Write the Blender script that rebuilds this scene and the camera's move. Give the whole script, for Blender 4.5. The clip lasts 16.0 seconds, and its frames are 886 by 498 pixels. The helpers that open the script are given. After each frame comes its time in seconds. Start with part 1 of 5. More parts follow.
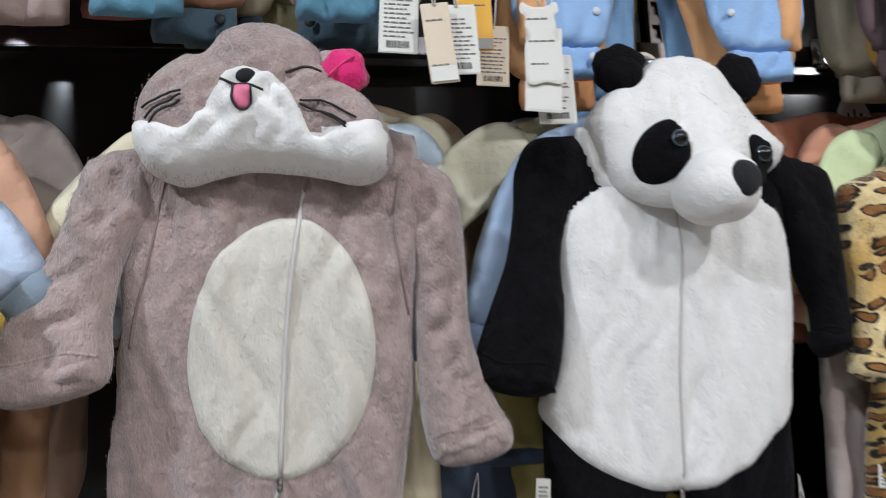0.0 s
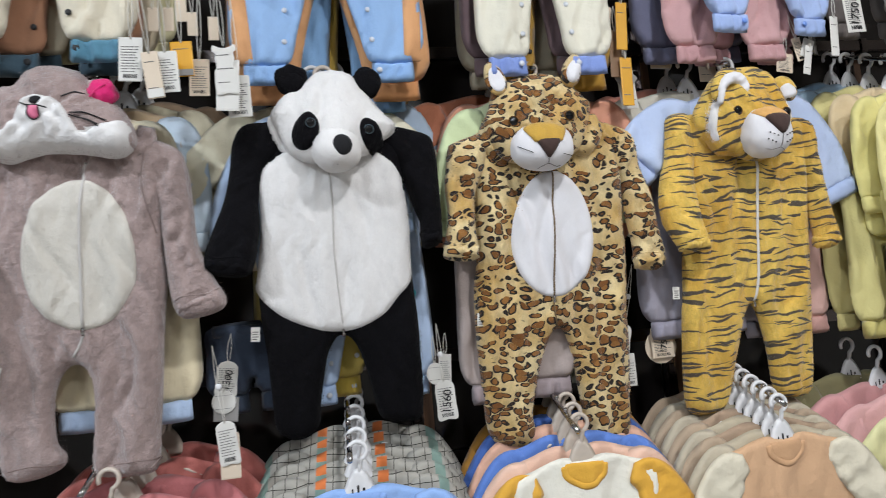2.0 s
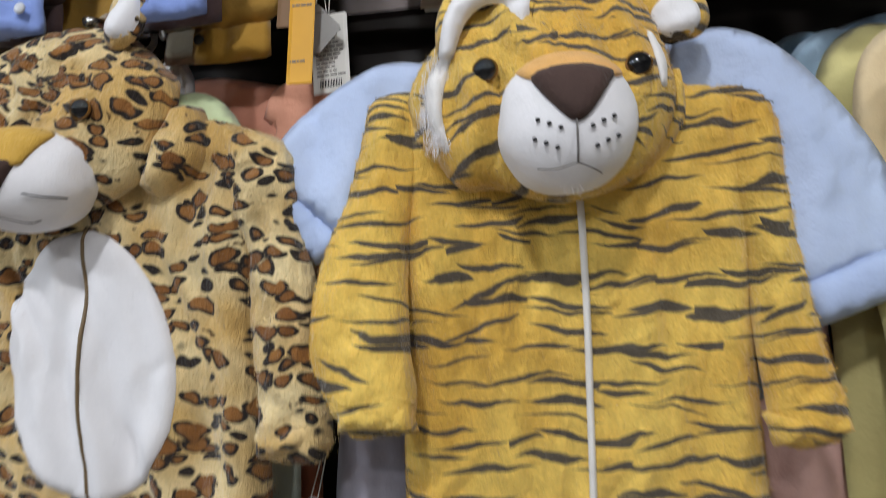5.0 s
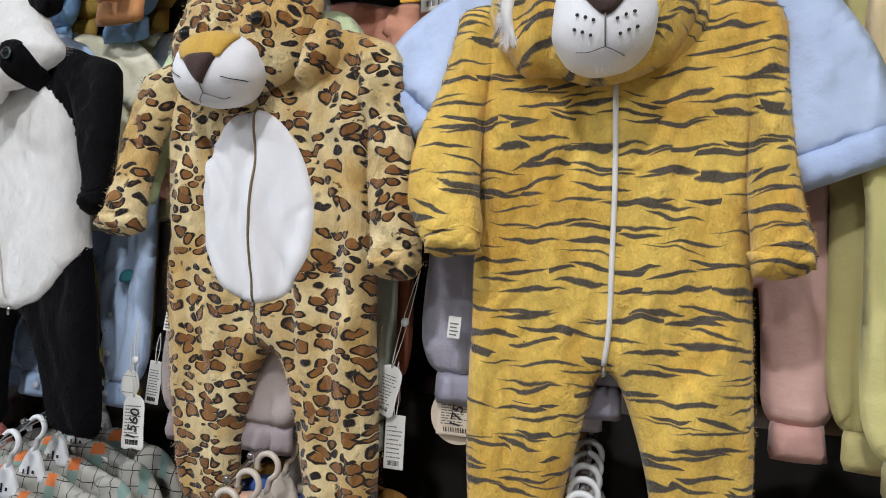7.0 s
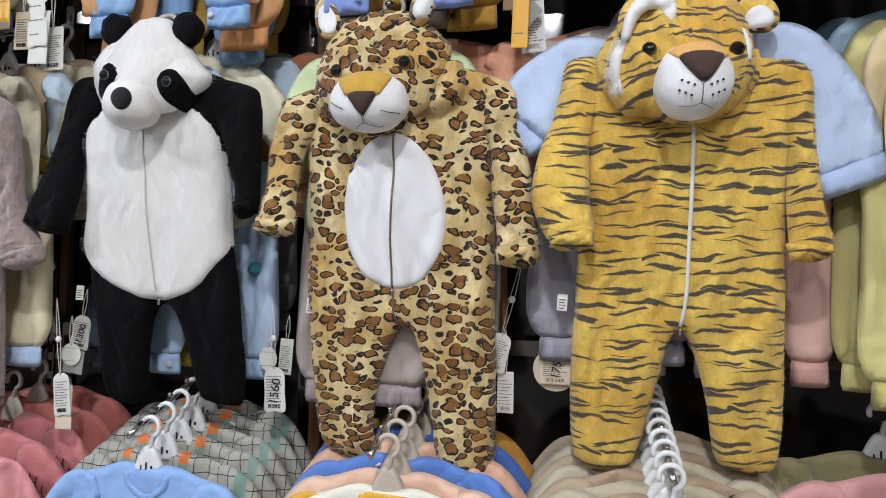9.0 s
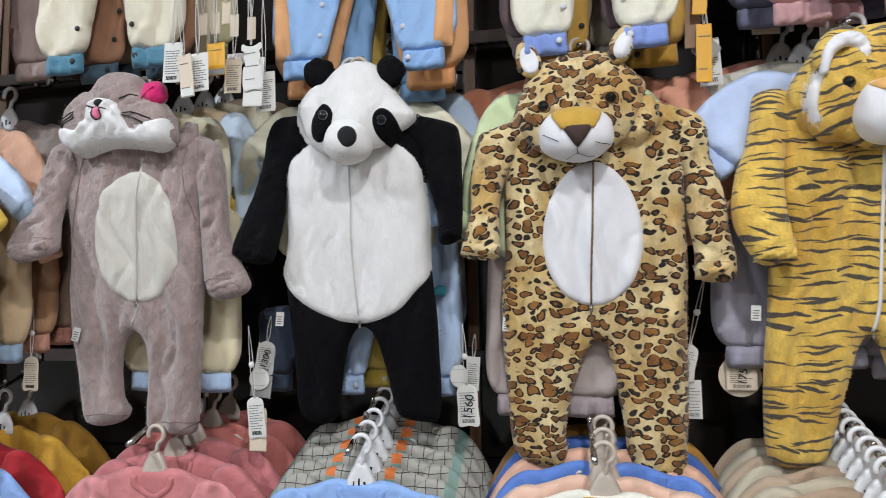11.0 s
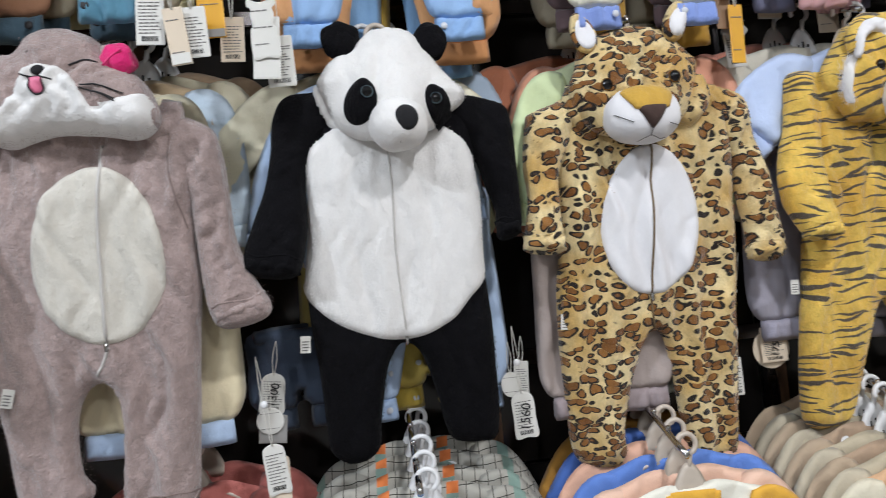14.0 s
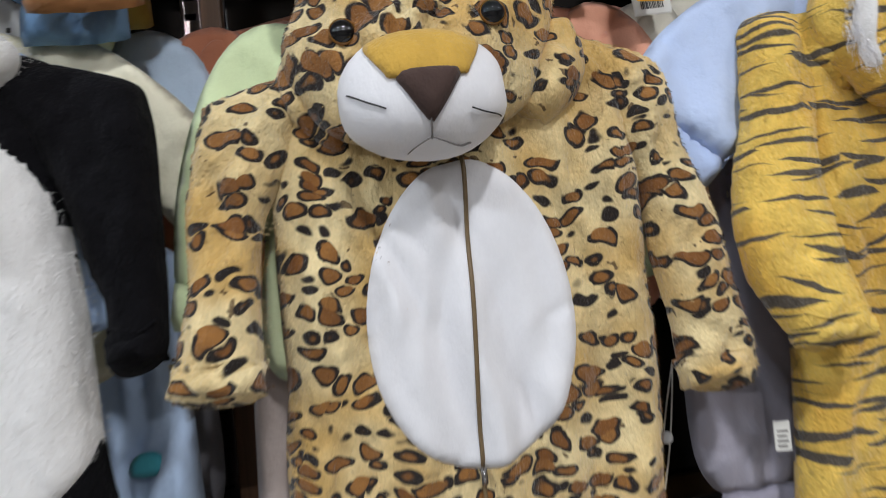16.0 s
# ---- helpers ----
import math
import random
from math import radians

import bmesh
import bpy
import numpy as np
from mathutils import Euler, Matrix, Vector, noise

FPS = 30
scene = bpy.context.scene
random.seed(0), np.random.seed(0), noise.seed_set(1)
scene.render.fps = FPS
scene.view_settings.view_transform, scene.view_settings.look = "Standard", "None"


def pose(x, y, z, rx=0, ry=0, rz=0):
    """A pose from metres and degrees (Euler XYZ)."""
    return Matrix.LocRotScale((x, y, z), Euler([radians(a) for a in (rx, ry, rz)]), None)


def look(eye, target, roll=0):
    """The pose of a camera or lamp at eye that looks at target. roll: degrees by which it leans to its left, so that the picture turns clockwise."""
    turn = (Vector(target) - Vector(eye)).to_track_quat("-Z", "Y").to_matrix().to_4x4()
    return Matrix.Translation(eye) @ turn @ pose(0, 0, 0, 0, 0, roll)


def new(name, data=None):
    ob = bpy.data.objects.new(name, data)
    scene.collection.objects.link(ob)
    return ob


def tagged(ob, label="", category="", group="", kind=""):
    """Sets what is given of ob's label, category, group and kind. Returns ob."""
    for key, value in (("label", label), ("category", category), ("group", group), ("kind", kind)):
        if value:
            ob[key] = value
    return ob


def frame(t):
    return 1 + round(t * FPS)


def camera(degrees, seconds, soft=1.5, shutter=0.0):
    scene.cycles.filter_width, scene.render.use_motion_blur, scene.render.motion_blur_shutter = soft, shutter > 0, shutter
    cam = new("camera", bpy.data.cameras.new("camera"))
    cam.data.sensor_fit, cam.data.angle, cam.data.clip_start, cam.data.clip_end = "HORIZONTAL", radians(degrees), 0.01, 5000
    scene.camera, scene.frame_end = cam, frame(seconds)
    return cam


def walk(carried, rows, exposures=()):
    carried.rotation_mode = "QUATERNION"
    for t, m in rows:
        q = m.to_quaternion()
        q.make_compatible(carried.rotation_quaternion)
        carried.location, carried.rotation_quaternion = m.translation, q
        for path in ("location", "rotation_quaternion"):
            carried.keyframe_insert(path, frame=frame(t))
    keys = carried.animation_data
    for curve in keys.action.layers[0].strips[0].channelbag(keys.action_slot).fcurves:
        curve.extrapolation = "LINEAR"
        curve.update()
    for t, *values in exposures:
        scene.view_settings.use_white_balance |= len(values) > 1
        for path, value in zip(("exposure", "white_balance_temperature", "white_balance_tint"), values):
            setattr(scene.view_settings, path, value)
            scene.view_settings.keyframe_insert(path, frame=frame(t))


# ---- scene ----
cam = camera(74.2, 16.0, 0.7, 0.25)
PATH = [
    (0, (-0.352, -0.719, 1.52), (-0.161, 1.249, 1.815), -1.4),
    (0.5, (-0.245, -0.904, 1.447), (-0.046, 1.074, 1.664), -2.2),
    (1, (-0.139, -1.135, 1.389), (0.05, 0.845, 1.599), -1.3),
    (1.5, (-0.079, -1.282, 1.367), (0.163, 0.695, 1.554), -2.3),
    (2, (0.032, -1.257, 1.368), (0.359, 0.709, 1.54), -5.0),
    (2.5, (0.186, -1.064, 1.405), (0.586, 0.888, 1.576), -6.0),
    (3, (0.353, -0.87, 1.471), (0.758, 1.066, 1.763), -7.6),
    (3.5, (0.593, -0.68, 1.534), (0.802, 1.27, 1.923), -5.3),
    (4, (0.809, -0.479, 1.587), (0.856, 1.431, 2.179), -3.0),
    (4.5, (0.895, -0.438, 1.596), (0.837, 1.47, 2.191), -5.7),
    (5, (0.97, -0.548, 1.508), (0.685, 1.405, 1.829), -1.7),
    (5.2, (1.01, -0.58, 1.483), (0.633, 1.376, 1.668), -0.7),
    (7.3, (1.047, -0.748, 1.364), (0.419, 1.142, 1.55), 2.9),
    (7.5, (0.995, -0.776, 1.368), (0.415, 1.128, 1.559), 3.3),
    (8, (0.888, -0.849, 1.39), (0.487, 1.105, 1.536), 1.1),
    (8.2, (0.873, -0.887, 1.39), (0.46, 1.066, 1.504), 1.4),
    (10.3, (0.585, -1.176, 1.366), (0.25, 0.794, 1.449), -0.9),
    (10.5, (0.528, -1.189, 1.372), (0.201, 0.781, 1.48), -1.3),
    (11, (0.418, -1.184, 1.374), (0.06, 0.777, 1.537), -0.7),
    (11.5, (0.298, -1.097, 1.382), (-0.089, 0.858, 1.547), -0.4),
    (12, (0.14, -0.985, 1.399), (-0.24, 0.97, 1.588), -1.0),
    (12.5, (0.018, -0.918, 1.397), (-0.257, 1.049, 1.63), 0.1),
    (13, (-0.057, -0.986, 1.424), (-0.239, 0.999, 1.579), -1.8),
    (13.5, (-0.082, -1.049, 1.436), (-0.066, 0.949, 1.52), -3.8),
    (14, (-0.032, -1.048, 1.426), (0.205, 0.936, 1.52), -5.6),
    (14.5, (0.068, -0.97, 1.435), (0.455, 0.991, 1.508), -6.3),
    (15, (0.231, -0.865, 1.423), (0.58, 1.102, 1.52), -4.6),
    (15.5, (0.339, -0.73, 1.442), (0.629, 1.248, 1.5), -5.9),
    (16, (0.418, -0.518, 1.505), (0.656, 1.457, 1.709), -7.0),
]
walk(cam, [(t, look(eye, target, roll)) for t, eye, target, roll in PATH],
     [(0, -0.24), (1.0, -0.15), (2.0, -0.2), (3.0, -0.2), (4.0, -0.36), (5.2, -0.32), (7.3, -0.15), (8.2, -0.16), (10.5, -0.18), (12.5, -0.2), (13.2, -0.1), (14.7, -0.24), (16.0, -0.3)])


# ---- world and light ----
world = bpy.data.worlds.new("shop_ambience")
scene.world = world
world.use_nodes = True
world.node_tree.nodes["Background"].inputs[0].default_value = (0.9, 0.95, 1.0, 1)
world.node_tree.nodes["Background"].inputs[1].default_value = 0.05
scene.view_settings.exposure = 0.0

CEIL = 2.95
# the last two, at y -3.4, are unseen lamps added as frontal fill
LAMPS = [(-1.9, -1.5, 78), (-0.35, -1.65, 12), (0.75, -1.6, 42), (2.05, -1.45, 22), (-1.2, -3.4, 34), (0.9, -3.4, 42)]


def lamp_light(x, y, power, cool=0.0):
    data = bpy.data.lights.new("downlight", "AREA")
    data.shape, data.size, data.energy = "DISK", 0.16, power
    data.color = (0.92 - cool, 0.95 - cool * 0.5, 1.0)
    ob = new("downlight", data)
    ob.matrix_world = pose(x, y, CEIL - 0.035)
    return ob


for lx, ly, lp in LAMPS:
    lamp_light(lx, ly, lp, 0.12 if lx < 0 else 0.0)


# ---- materials ----
def lin(code):
    """Linear colour from a hex code."""
    out = []
    for k in (0, 2, 4):
        c = int(code[k:k + 2], 16) / 255
        out.append(c / 12.92 if c <= 0.04045 else ((c + 0.055) / 1.055) ** 2.4)
    return (*out, 1.0)


def shade(col, f):
    return (*[min(1.0, c * f) for c in col[:3]], 1.0)


class Net:
    """A small builder for node materials."""

    def __init__(self, name, rough=0.8, metal=0.0, sheen=0.0):
        self.mat = bpy.data.materials.new(name)
        self.mat.use_nodes = True
        self.t = self.mat.node_tree
        self.b = self.t.nodes["Principled BSDF"]
        self.b.inputs["Roughness"].default_value = rough
        self.b.inputs["Metallic"].default_value = metal
        self.b.inputs["Sheen Weight"].default_value = sheen
        self.b.inputs["Sheen Roughness"].default_value = 0.45
        self.co = self.n("ShaderNodeTexCoord").outputs["Object"]

    def n(self, kind, **props):
        node = self.t.nodes.new(kind)
        for k, v in props.items():
            setattr(node, k, v)
        return node

    def link(self, a, b):
        self.t.links.new(a, b)

    def put(self, sock, v):
        if isinstance(v, bpy.types.NodeSocket):
            self.link(v, sock)
        else:
            sock.default_value = v

    def math(self, op, a, b=0.0, c=0.0, clamp=False):
        m = self.n("ShaderNodeMath", operation=op, use_clamp=clamp)
        for s, v in zip(m.inputs, (a, b, c)):
            self.put(s, v)
        return m.outputs[0]

    def vec(self, op, a, b=(0, 0, 0)):
        m = self.n("ShaderNodeVectorMath", operation=op)
        self.put(m.inputs[0], a)
        self.put(m.inputs[1], b)
        return m.outputs["Value"] if op in ("LENGTH", "DOT_PRODUCT") else m.outputs[0]

    def noise(self, scale, detail=3.0, co=None, rough=0.55):
        t = self.n("ShaderNodeTexNoise")
        self.put(t.inputs["Vector"], co or self.co)
        t.inputs["Scale"].default_value = scale
        t.inputs["Detail"].default_value = detail
        t.inputs["Roughness"].default_value = rough
        return t

    def mix(self, f, a, b):
        m = self.n("ShaderNodeMix", data_type="RGBA")
        self.put(m.inputs[0], f)
        self.put(m.inputs[6], a)
        self.put(m.inputs[7], b)
        return m.outputs[2]

    def step(self, v, lo, hi):
        m = self.n("ShaderNodeMapRange", interpolation_type="SMOOTHSTEP")
        self.put(m.inputs[0], v)
        m.inputs[1].default_value, m.inputs[2].default_value = lo, hi
        return m.outputs[0]

    def bump(self, h, strength, dist, after=None):
        b = self.n("ShaderNodeBump")
        b.inputs["Strength"].default_value = strength
        b.inputs["Distance"].default_value = dist
        self.put(b.inputs["Height"], h)
        if after:
            self.link(after, b.inputs["Normal"])
        return b.outputs[0]

    def done(self, color, normal=None, rough=None):
        self.put(self.b.inputs["Base Color"], color)
        if normal:
            self.link(normal, self.b.inputs["Normal"])
        if rough is not None:
            self.put(self.b.inputs["Roughness"], rough)
        return self.mat


def pile_bump(k, strength=0.8):
    """Relief of short brushed pile: clumps and single hairs lying downwards."""
    lay = k.vec("MULTIPLY", k.co, (1.0, 1.0, 0.62))
    n = k.bump(k.noise(30, 3, lay).outputs[0], strength, 0.009)
    n = k.bump(k.noise(130, 2, lay).outputs[0], strength, 0.003, n)
    n = k.bump(k.noise(420, 2, lay).outputs[0], strength, 0.002, n)
    return k.bump(k.noise(1300, 1, lay).outputs[0], strength * 0.6, 0.0006, n)


def pile_tone(k, color, amount=0.35):
    """Hair lying one way or the other shows lighter and darker."""
    lay = k.vec("MULTIPLY", k.co, (1.0, 1.0, 0.66))
    f = k.step(k.noise(14, 3, lay).outputs[0], 0.3, 0.7)
    g = k.noise(350, 2, lay).outputs[0]
    mid = k.step(k.noise(62, 4, lay).outputs[0], 0.4, 0.62)
    h = k.math("MULTIPLY_ADD", g, 0.8, k.math("MULTIPLY_ADD", f, 0.3, k.math("MULTIPLY", mid, 0.36)))
    v = k.math("MULTIPLY_ADD", h, amount, 1.0 - 0.7 * amount)
    return tint(k, color, v)


def tint(k, color, v):
    m = k.n("ShaderNodeVectorMath", operation="SCALE")
    k.put(m.inputs[0], color if isinstance(color, bpy.types.NodeSocket) else color[:3])
    k.put(m.inputs[3], v)
    return m.outputs[0]


def plush(name, code, amount=0.35, sheen=0.35, strength=0.8):
    k = Net(name, 0.92, sheen=sheen)
    return k.done(pile_tone(k, lin(code), amount), pile_bump(k, strength))


def leopard_plush(name):
    k = Net(name, 0.92, sheen=0.3)
    w = k.noise(17, 2).outputs["Color"]
    off = k.vec("SUBTRACT", w, (0.5, 0.5, 0.5))
    bent = k.vec("ADD", k.co, tint(k, off, 0.046))
    flat = k.vec("MULTIPLY", bent, (0.86, 0.12, 1.3))
    v = k.n("ShaderNodeTexVoronoi", feature="F1")
    k.put(v.inputs["Vector"], flat)
    v.inputs["Scale"].default_value = 45
    v.inputs["Randomness"].default_value = 0.72
    d = v.outputs["Distance"]
    rnd = k.n("ShaderNodeSeparateColor")
    k.link(v.outputs["Color"], rnd.inputs[0])
    size = k.math("MULTIPLY_ADD", rnd.outputs[0], 0.13, 0.41)
    rel = k.math("DIVIDE", d, size)
    core = k.step(rel, 0.92, 0.8)
    ring = k.math("MULTIPLY", k.step(rel, 1.14, 1.02), k.step(rel, 0.7, 0.84))
    # the dark rim is broken and heavier on the lower side
    delta = k.vec("SUBTRACT", tint(k, flat, 45.0), tint(k, v.outputs["Position"], 45.0))
    side = k.n("ShaderNodeSeparateXYZ")
    k.link(delta, side.inputs[0])
    low = k.math("MULTIPLY_ADD", side.outputs[2], -0.9, k.math("MULTIPLY", k.math("SUBTRACT", rnd.outputs[1], 0.5), side.outputs[0]))
    gaps = k.step(k.math("ADD", k.noise(38, 2).outputs[0], low), 0.08, 0.24)
    rim = k.math("MULTIPLY", ring, gaps)
    ground = k.mix(k.step(k.noise(9, 2).outputs[0], 0.35, 0.68), lin("e0cb9a"), lin("c49f5c"))
    small = k.noise(60, 2, bent).outputs[0]
    ground = k.mix(k.math("MULTIPLY", k.step(small, 0.69, 0.72), 0.85), ground, lin("4a3015"))
    c = k.mix(core, ground, k.mix(rnd.outputs[2], lin("784a1b"), lin("94642e")))
    c = k.mix(rim, c, lin("1d130d"))
    return k.done(pile_tone(k, c, 0.42), pile_bump(k, 0.9))


def tiger_plush(name):
    k = Net(name, 0.92, sheen=0.3)
    w = k.vec("SUBTRACT", k.noise(11, 2).outputs["Color"], (0.5, 0.5, 0.5))
    fine = k.vec("SUBTRACT", k.noise(70, 2).outputs["Color"], (0.5, 0.5, 0.5))
    bent = k.vec("ADD", k.vec("ADD", k.co, tint(k, w, 0.04)), tint(k, fine, 0.004))
    marks = None
    for sx, sz, sh, wide in ((10.5, 34.0, 0.0, 0.095), (12.0, 30.0, 3.3, 0.06)):
        flat = k.vec("ADD", k.vec("MULTIPLY", bent, (sx, 0.5, sz)), (sh, sh, sh))
        v = k.n("ShaderNodeTexVoronoi", feature="F1")
        k.put(v.inputs["Vector"], flat)
        v.inputs["Scale"].default_value = 1.0
        v.inputs["Randomness"].default_value = 0.75
        delta = k.n("ShaderNodeSeparateXYZ")
        k.link(k.vec("SUBTRACT", flat, v.outputs["Position"]), delta.inputs[0])
        rnd = k.n("ShaderNodeSeparateColor")
        k.link(v.outputs["Color"], rnd.inputs[0])
        half = k.math("MULTIPLY_ADD", rnd.outputs[0], 0.35, 0.34)
        u = k.math("DIVIDE", delta.outputs[0], half)
        body = k.math("MULTIPLY", k.math("SUBTRACT", 1.0, k.math("MULTIPLY", u, u)), k.math("MULTIPLY_ADD", rnd.outputs[1], 0.08, wide))
        slope = k.math("MULTIPLY_ADD", k.math("SUBTRACT", rnd.outputs[2], 0.5), 1.1, 0.0)
        zz = k.math("ABSOLUTE", k.math("MULTIPLY_ADD", slope, delta.outputs[0], delta.outputs[2]))
        m = k.step(k.math("SUBTRACT", body, zz), -0.01, 0.06)
        marks = m if marks is None else k.math("MAXIMUM", marks, m)
    ground = k.mix(k.step(k.noise(7, 2).outputs[0], 0.38, 0.66), lin("e1bd5b"), lin("d2a543"))
    c = k.mix(k.math("MULTIPLY", marks, 0.93), ground, lin("34343a"))
    return k.done(pile_tone(k, c, 0.42), pile_bump(k, 0.9))


def cloth(name, code, rib=0.0, second=None, sheen=0.15):
    """Cotton knit; rib gives ribs per metre, second a stripe colour on them."""
    k = Net(name, 0.88, sheen=sheen)
    col = lin(code)
    g = k.noise(9, 3).outputs[0]
    f = k.noise(900, 1).outputs[0]
    v = k.math("ADD", k.math("MULTIPLY_ADD", g, 0.22, 0.83), k.math("MULTIPLY_ADD", f, 0.16, -0.05))
    n = k.bump(f, 0.35, 0.0006)
    n = k.bump(k.noise(24, 4).outputs[0], 0.6, 0.009, n)
    if rib:
        wv = k.n("ShaderNodeTexWave", wave_type="BANDS", bands_direction="X")
        k.put(wv.inputs["Vector"], k.vec("ADD", k.co, tint(k, k.noise(6, 1).outputs["Color"], 0.006)))
        wv.inputs["Scale"].default_value = rib / 20.0
        n = k.bump(wv.outputs[1], 0.7, 0.003, n)
        # grooves between the ribs are also darkened in colour, as painted shade
        v = k.math("MULTIPLY", v, k.math("MULTIPLY_ADD", wv.outputs[1], 0.2, 0.84))
        if second:
            col = k.mix(k.step(wv.outputs[1], 0.35, 0.65), col, lin(second))
    return k.done(tint(k, col, v), n)


def plaid(name):
    """White cloth with thin dark checks and a few coloured blocks."""
    k = Net(name, 0.88, sheen=0.1)
    p = k.n("ShaderNodeSeparateXYZ")
    k.link(k.vec("ADD", k.co, tint(k, k.noise(5, 1).outputs["Color"], 0.03)), p.inputs[0])
    x, z = p.outputs[0], p.outputs[2]

    def line(v, period, width):
        return k.step(k.math("ABSOLUTE", k.math("SUBTRACT", k.math("FRACT", k.math("DIVIDE", v, period)), 0.5)), width, width * 0.5)

    lines = k.math("MAXIMUM", line(x, 0.026, 0.045), line(z, 0.026, 0.045))
    # the white ground is greyed in colour for shade from the onesie above
    c = k.mix(lines, lin("a5a197"), lin("3c3833"))
    band = k.step(k.math("ABSOLUTE", k.math("SUBTRACT", k.math("FRACT", k.math("DIVIDE", x, 0.13)), 0.5)), 0.09, 0.08)
    cell = k.math("FRACT", k.math("DIVIDE", z, 0.104))
    c = k.mix(k.math("MULTIPLY", band, k.step(cell, 0.5, 0.52)), c, lin("7f978c"))
    c = k.mix(k.math("MULTIPLY", band, k.math("MULTIPLY", k.step(cell, 0.22, 0.2), k.step(cell, 0.0, 0.01))), c, lin("d9783f"))
    g = k.noise(10, 3).outputs[0]
    n = k.bump(k.noise(900, 1).outputs[0], 0.3, 0.0006)
    return k.done(tint(k, c, k.math("MULTIPLY_ADD", g, 0.2, 0.88)), k.bump(k.noise(22, 3).outputs[0], 0.5, 0.008, n))


def plain(name, code, rough=0.5, metal=0.0, vary=0.15, scale=30.0, bump=0.1):
    k = Net(name, rough, metal)
    g = k.noise(scale, 4).outputs[0]
    v = k.math("MULTIPLY_ADD", g, vary * 2, 1.0 - vary)
    r = k.math("MULTIPLY_ADD", g, 0.16, max(0.02, rough - 0.08))
    return k.done(tint(k, lin(code), v), k.bump(g, bump, 0.001), r)


def wood(name, code):
    k = Net(name, 0.45)
    grain = k.vec("MULTIPLY", k.co, (60, 60, 3))
    g = k.noise(1.0, 5, grain).outputs[0]
    c = k.mix(k.step(g, 0.35, 0.7), lin(code), shade(lin(code), 0.5))
    return k.done(c, k.bump(g, 0.15, 0.001))


def glow(name, strength):
    k = Net(name)
    k.b.inputs["Emission Color"].default_value = (1, 0.97, 0.94, 1)
    k.b.inputs["Emission Strength"].default_value = strength
    return k.done((0.8, 0.8, 0.8, 1))


CLOTH = {}


def fab(code, rib=0.0, second=None):
    key = (code, rib, second)
    if key not in CLOTH:
        CLOTH[key] = cloth("knit_cotton", code, rib, second)
    return CLOTH[key]


M_CAT = plush("taupe_plush", "a08c87", 0.5, 0.6, 1.0)
M_CREAM = plush("cream_plush", "cfc9be", 0.1, 0.2, 0.45)
M_WHITE = plush("white_plush", "e2dfdc", 0.1, 0.2, 0.4)
M_BLACK = plush("black_plush", "0b0a0d", 0.6, 0.02, 0.9)
M_BLACK.node_tree.nodes["Principled BSDF"].inputs["Specular IOR Level"].default_value = 0.12
M_LEO = leopard_plush("leopard_plush")
M_TIG = tiger_plush("tiger_plush")
M_VELBOA = plush("smooth_white_plush", "e2e0e2", 0.06, 0.15, 0.16)
M_TAN = plush("tan_plush", "c39a3f", 0.2, 0.25, 0.5)
M_PEACH = plush("peach_plush", "d9a661", 0.2, 0.25, 0.5)
M_BROWN = plush("brown_plush", "43302a", 0.2, 0.1, 0.4)
M_NOSE = plush("black_nose_plush", "121114", 0.3, 0.1, 0.4)
M_PINK = plush("hot_pink_plush", "d61c6c", 0.3, 0.35, 0.7)
M_TONGUE = plain("pink_satin", "d9708f", 0.55)
M_THREAD = plain("black_thread", "1c191b", 0.7)
M_THREAD_GREY = plain("grey_thread", "6d6866", 0.7)
M_SEAM = plain("taupe_thread", "84726d", 0.8)
M_ZIP_GREY = plain("grey_zip", "c2bdb8", 0.5)
M_ZIP_WHITE = plain("white_zip", "dedbd6", 0.45)
M_ZIP_BROWN = plain("brown_zip", "6e5a3e", 0.5)
M_EYE = plain("glossy_black_plastic", "0a0a0c", 0.06, 0, 0.05, 30, 0.0)
M_AMBER = plain("amber_plastic", "6f4a1c", 0.12)
M_IRIS = plain("blue_grey_foil", "5d7078", 0.3, 0.7)
M_STEEL = plain("chromed_steel", "b9b6b4", 0.16, 1.0, 0.06, 12, 0.03)
M_DARKSTEEL = plain("smoked_steel", "7d7472", 0.2, 1.0, 0.1, 8, 0.03)
M_PANEL = plain("black_gloss_laminate", "2b2725", 0.12, 0, 0.25, 3, 0.02)
M_WOOD = wood("brown_wood_strip", "7d5a40")
M_WHITEPLASTIC = plain("white_plastic", "dddcdc", 0.35)
M_BEIGEPLASTIC = plain("beige_plastic", "bfb2a4", 0.4)
M_PAPER = plain("white_card", "d3d0c9", 0.6, 0, 0.06)
M_KRAFT = plain("cream_card", "d4c3ad", 0.7, 0, 0.08)
M_GREYCARD = plain("grey_card", "8f8c88", 0.6, 0, 0.08)
M_YELLOWCARD = plain("yellow_card", "dba01c", 0.5, 0, 0.06)
M_BROWNCARD = plain("brown_card", "8a6a4c", 0.6, 0, 0.08)
M_INK = plain("black_ink", "1d1b1c", 0.6)
M_INKGREY = plain("grey_ink", "6f6b68", 0.6)
M_STRING = plain("white_string", "d5d1c8", 0.8)
M_FLOOR = plain("grey_floor_tile", "8d8984", 0.25, 0, 0.15, 4)
# ceiling and wall tones are kept pale to bounce fill light
M_CEIL = plain("white_ceiling_paint", "c2bfba", 0.8, 0, 0.05, 3)
M_WALL = plain("shop_wall_paint", "a09c96", 0.7, 0, 0.1, 2)
M_GLOW = glow("lamp_glass", 22.0)
M_DIM = plain("dim_shop_board", "3a4a42", 0.5, 0, 0.2, 2)


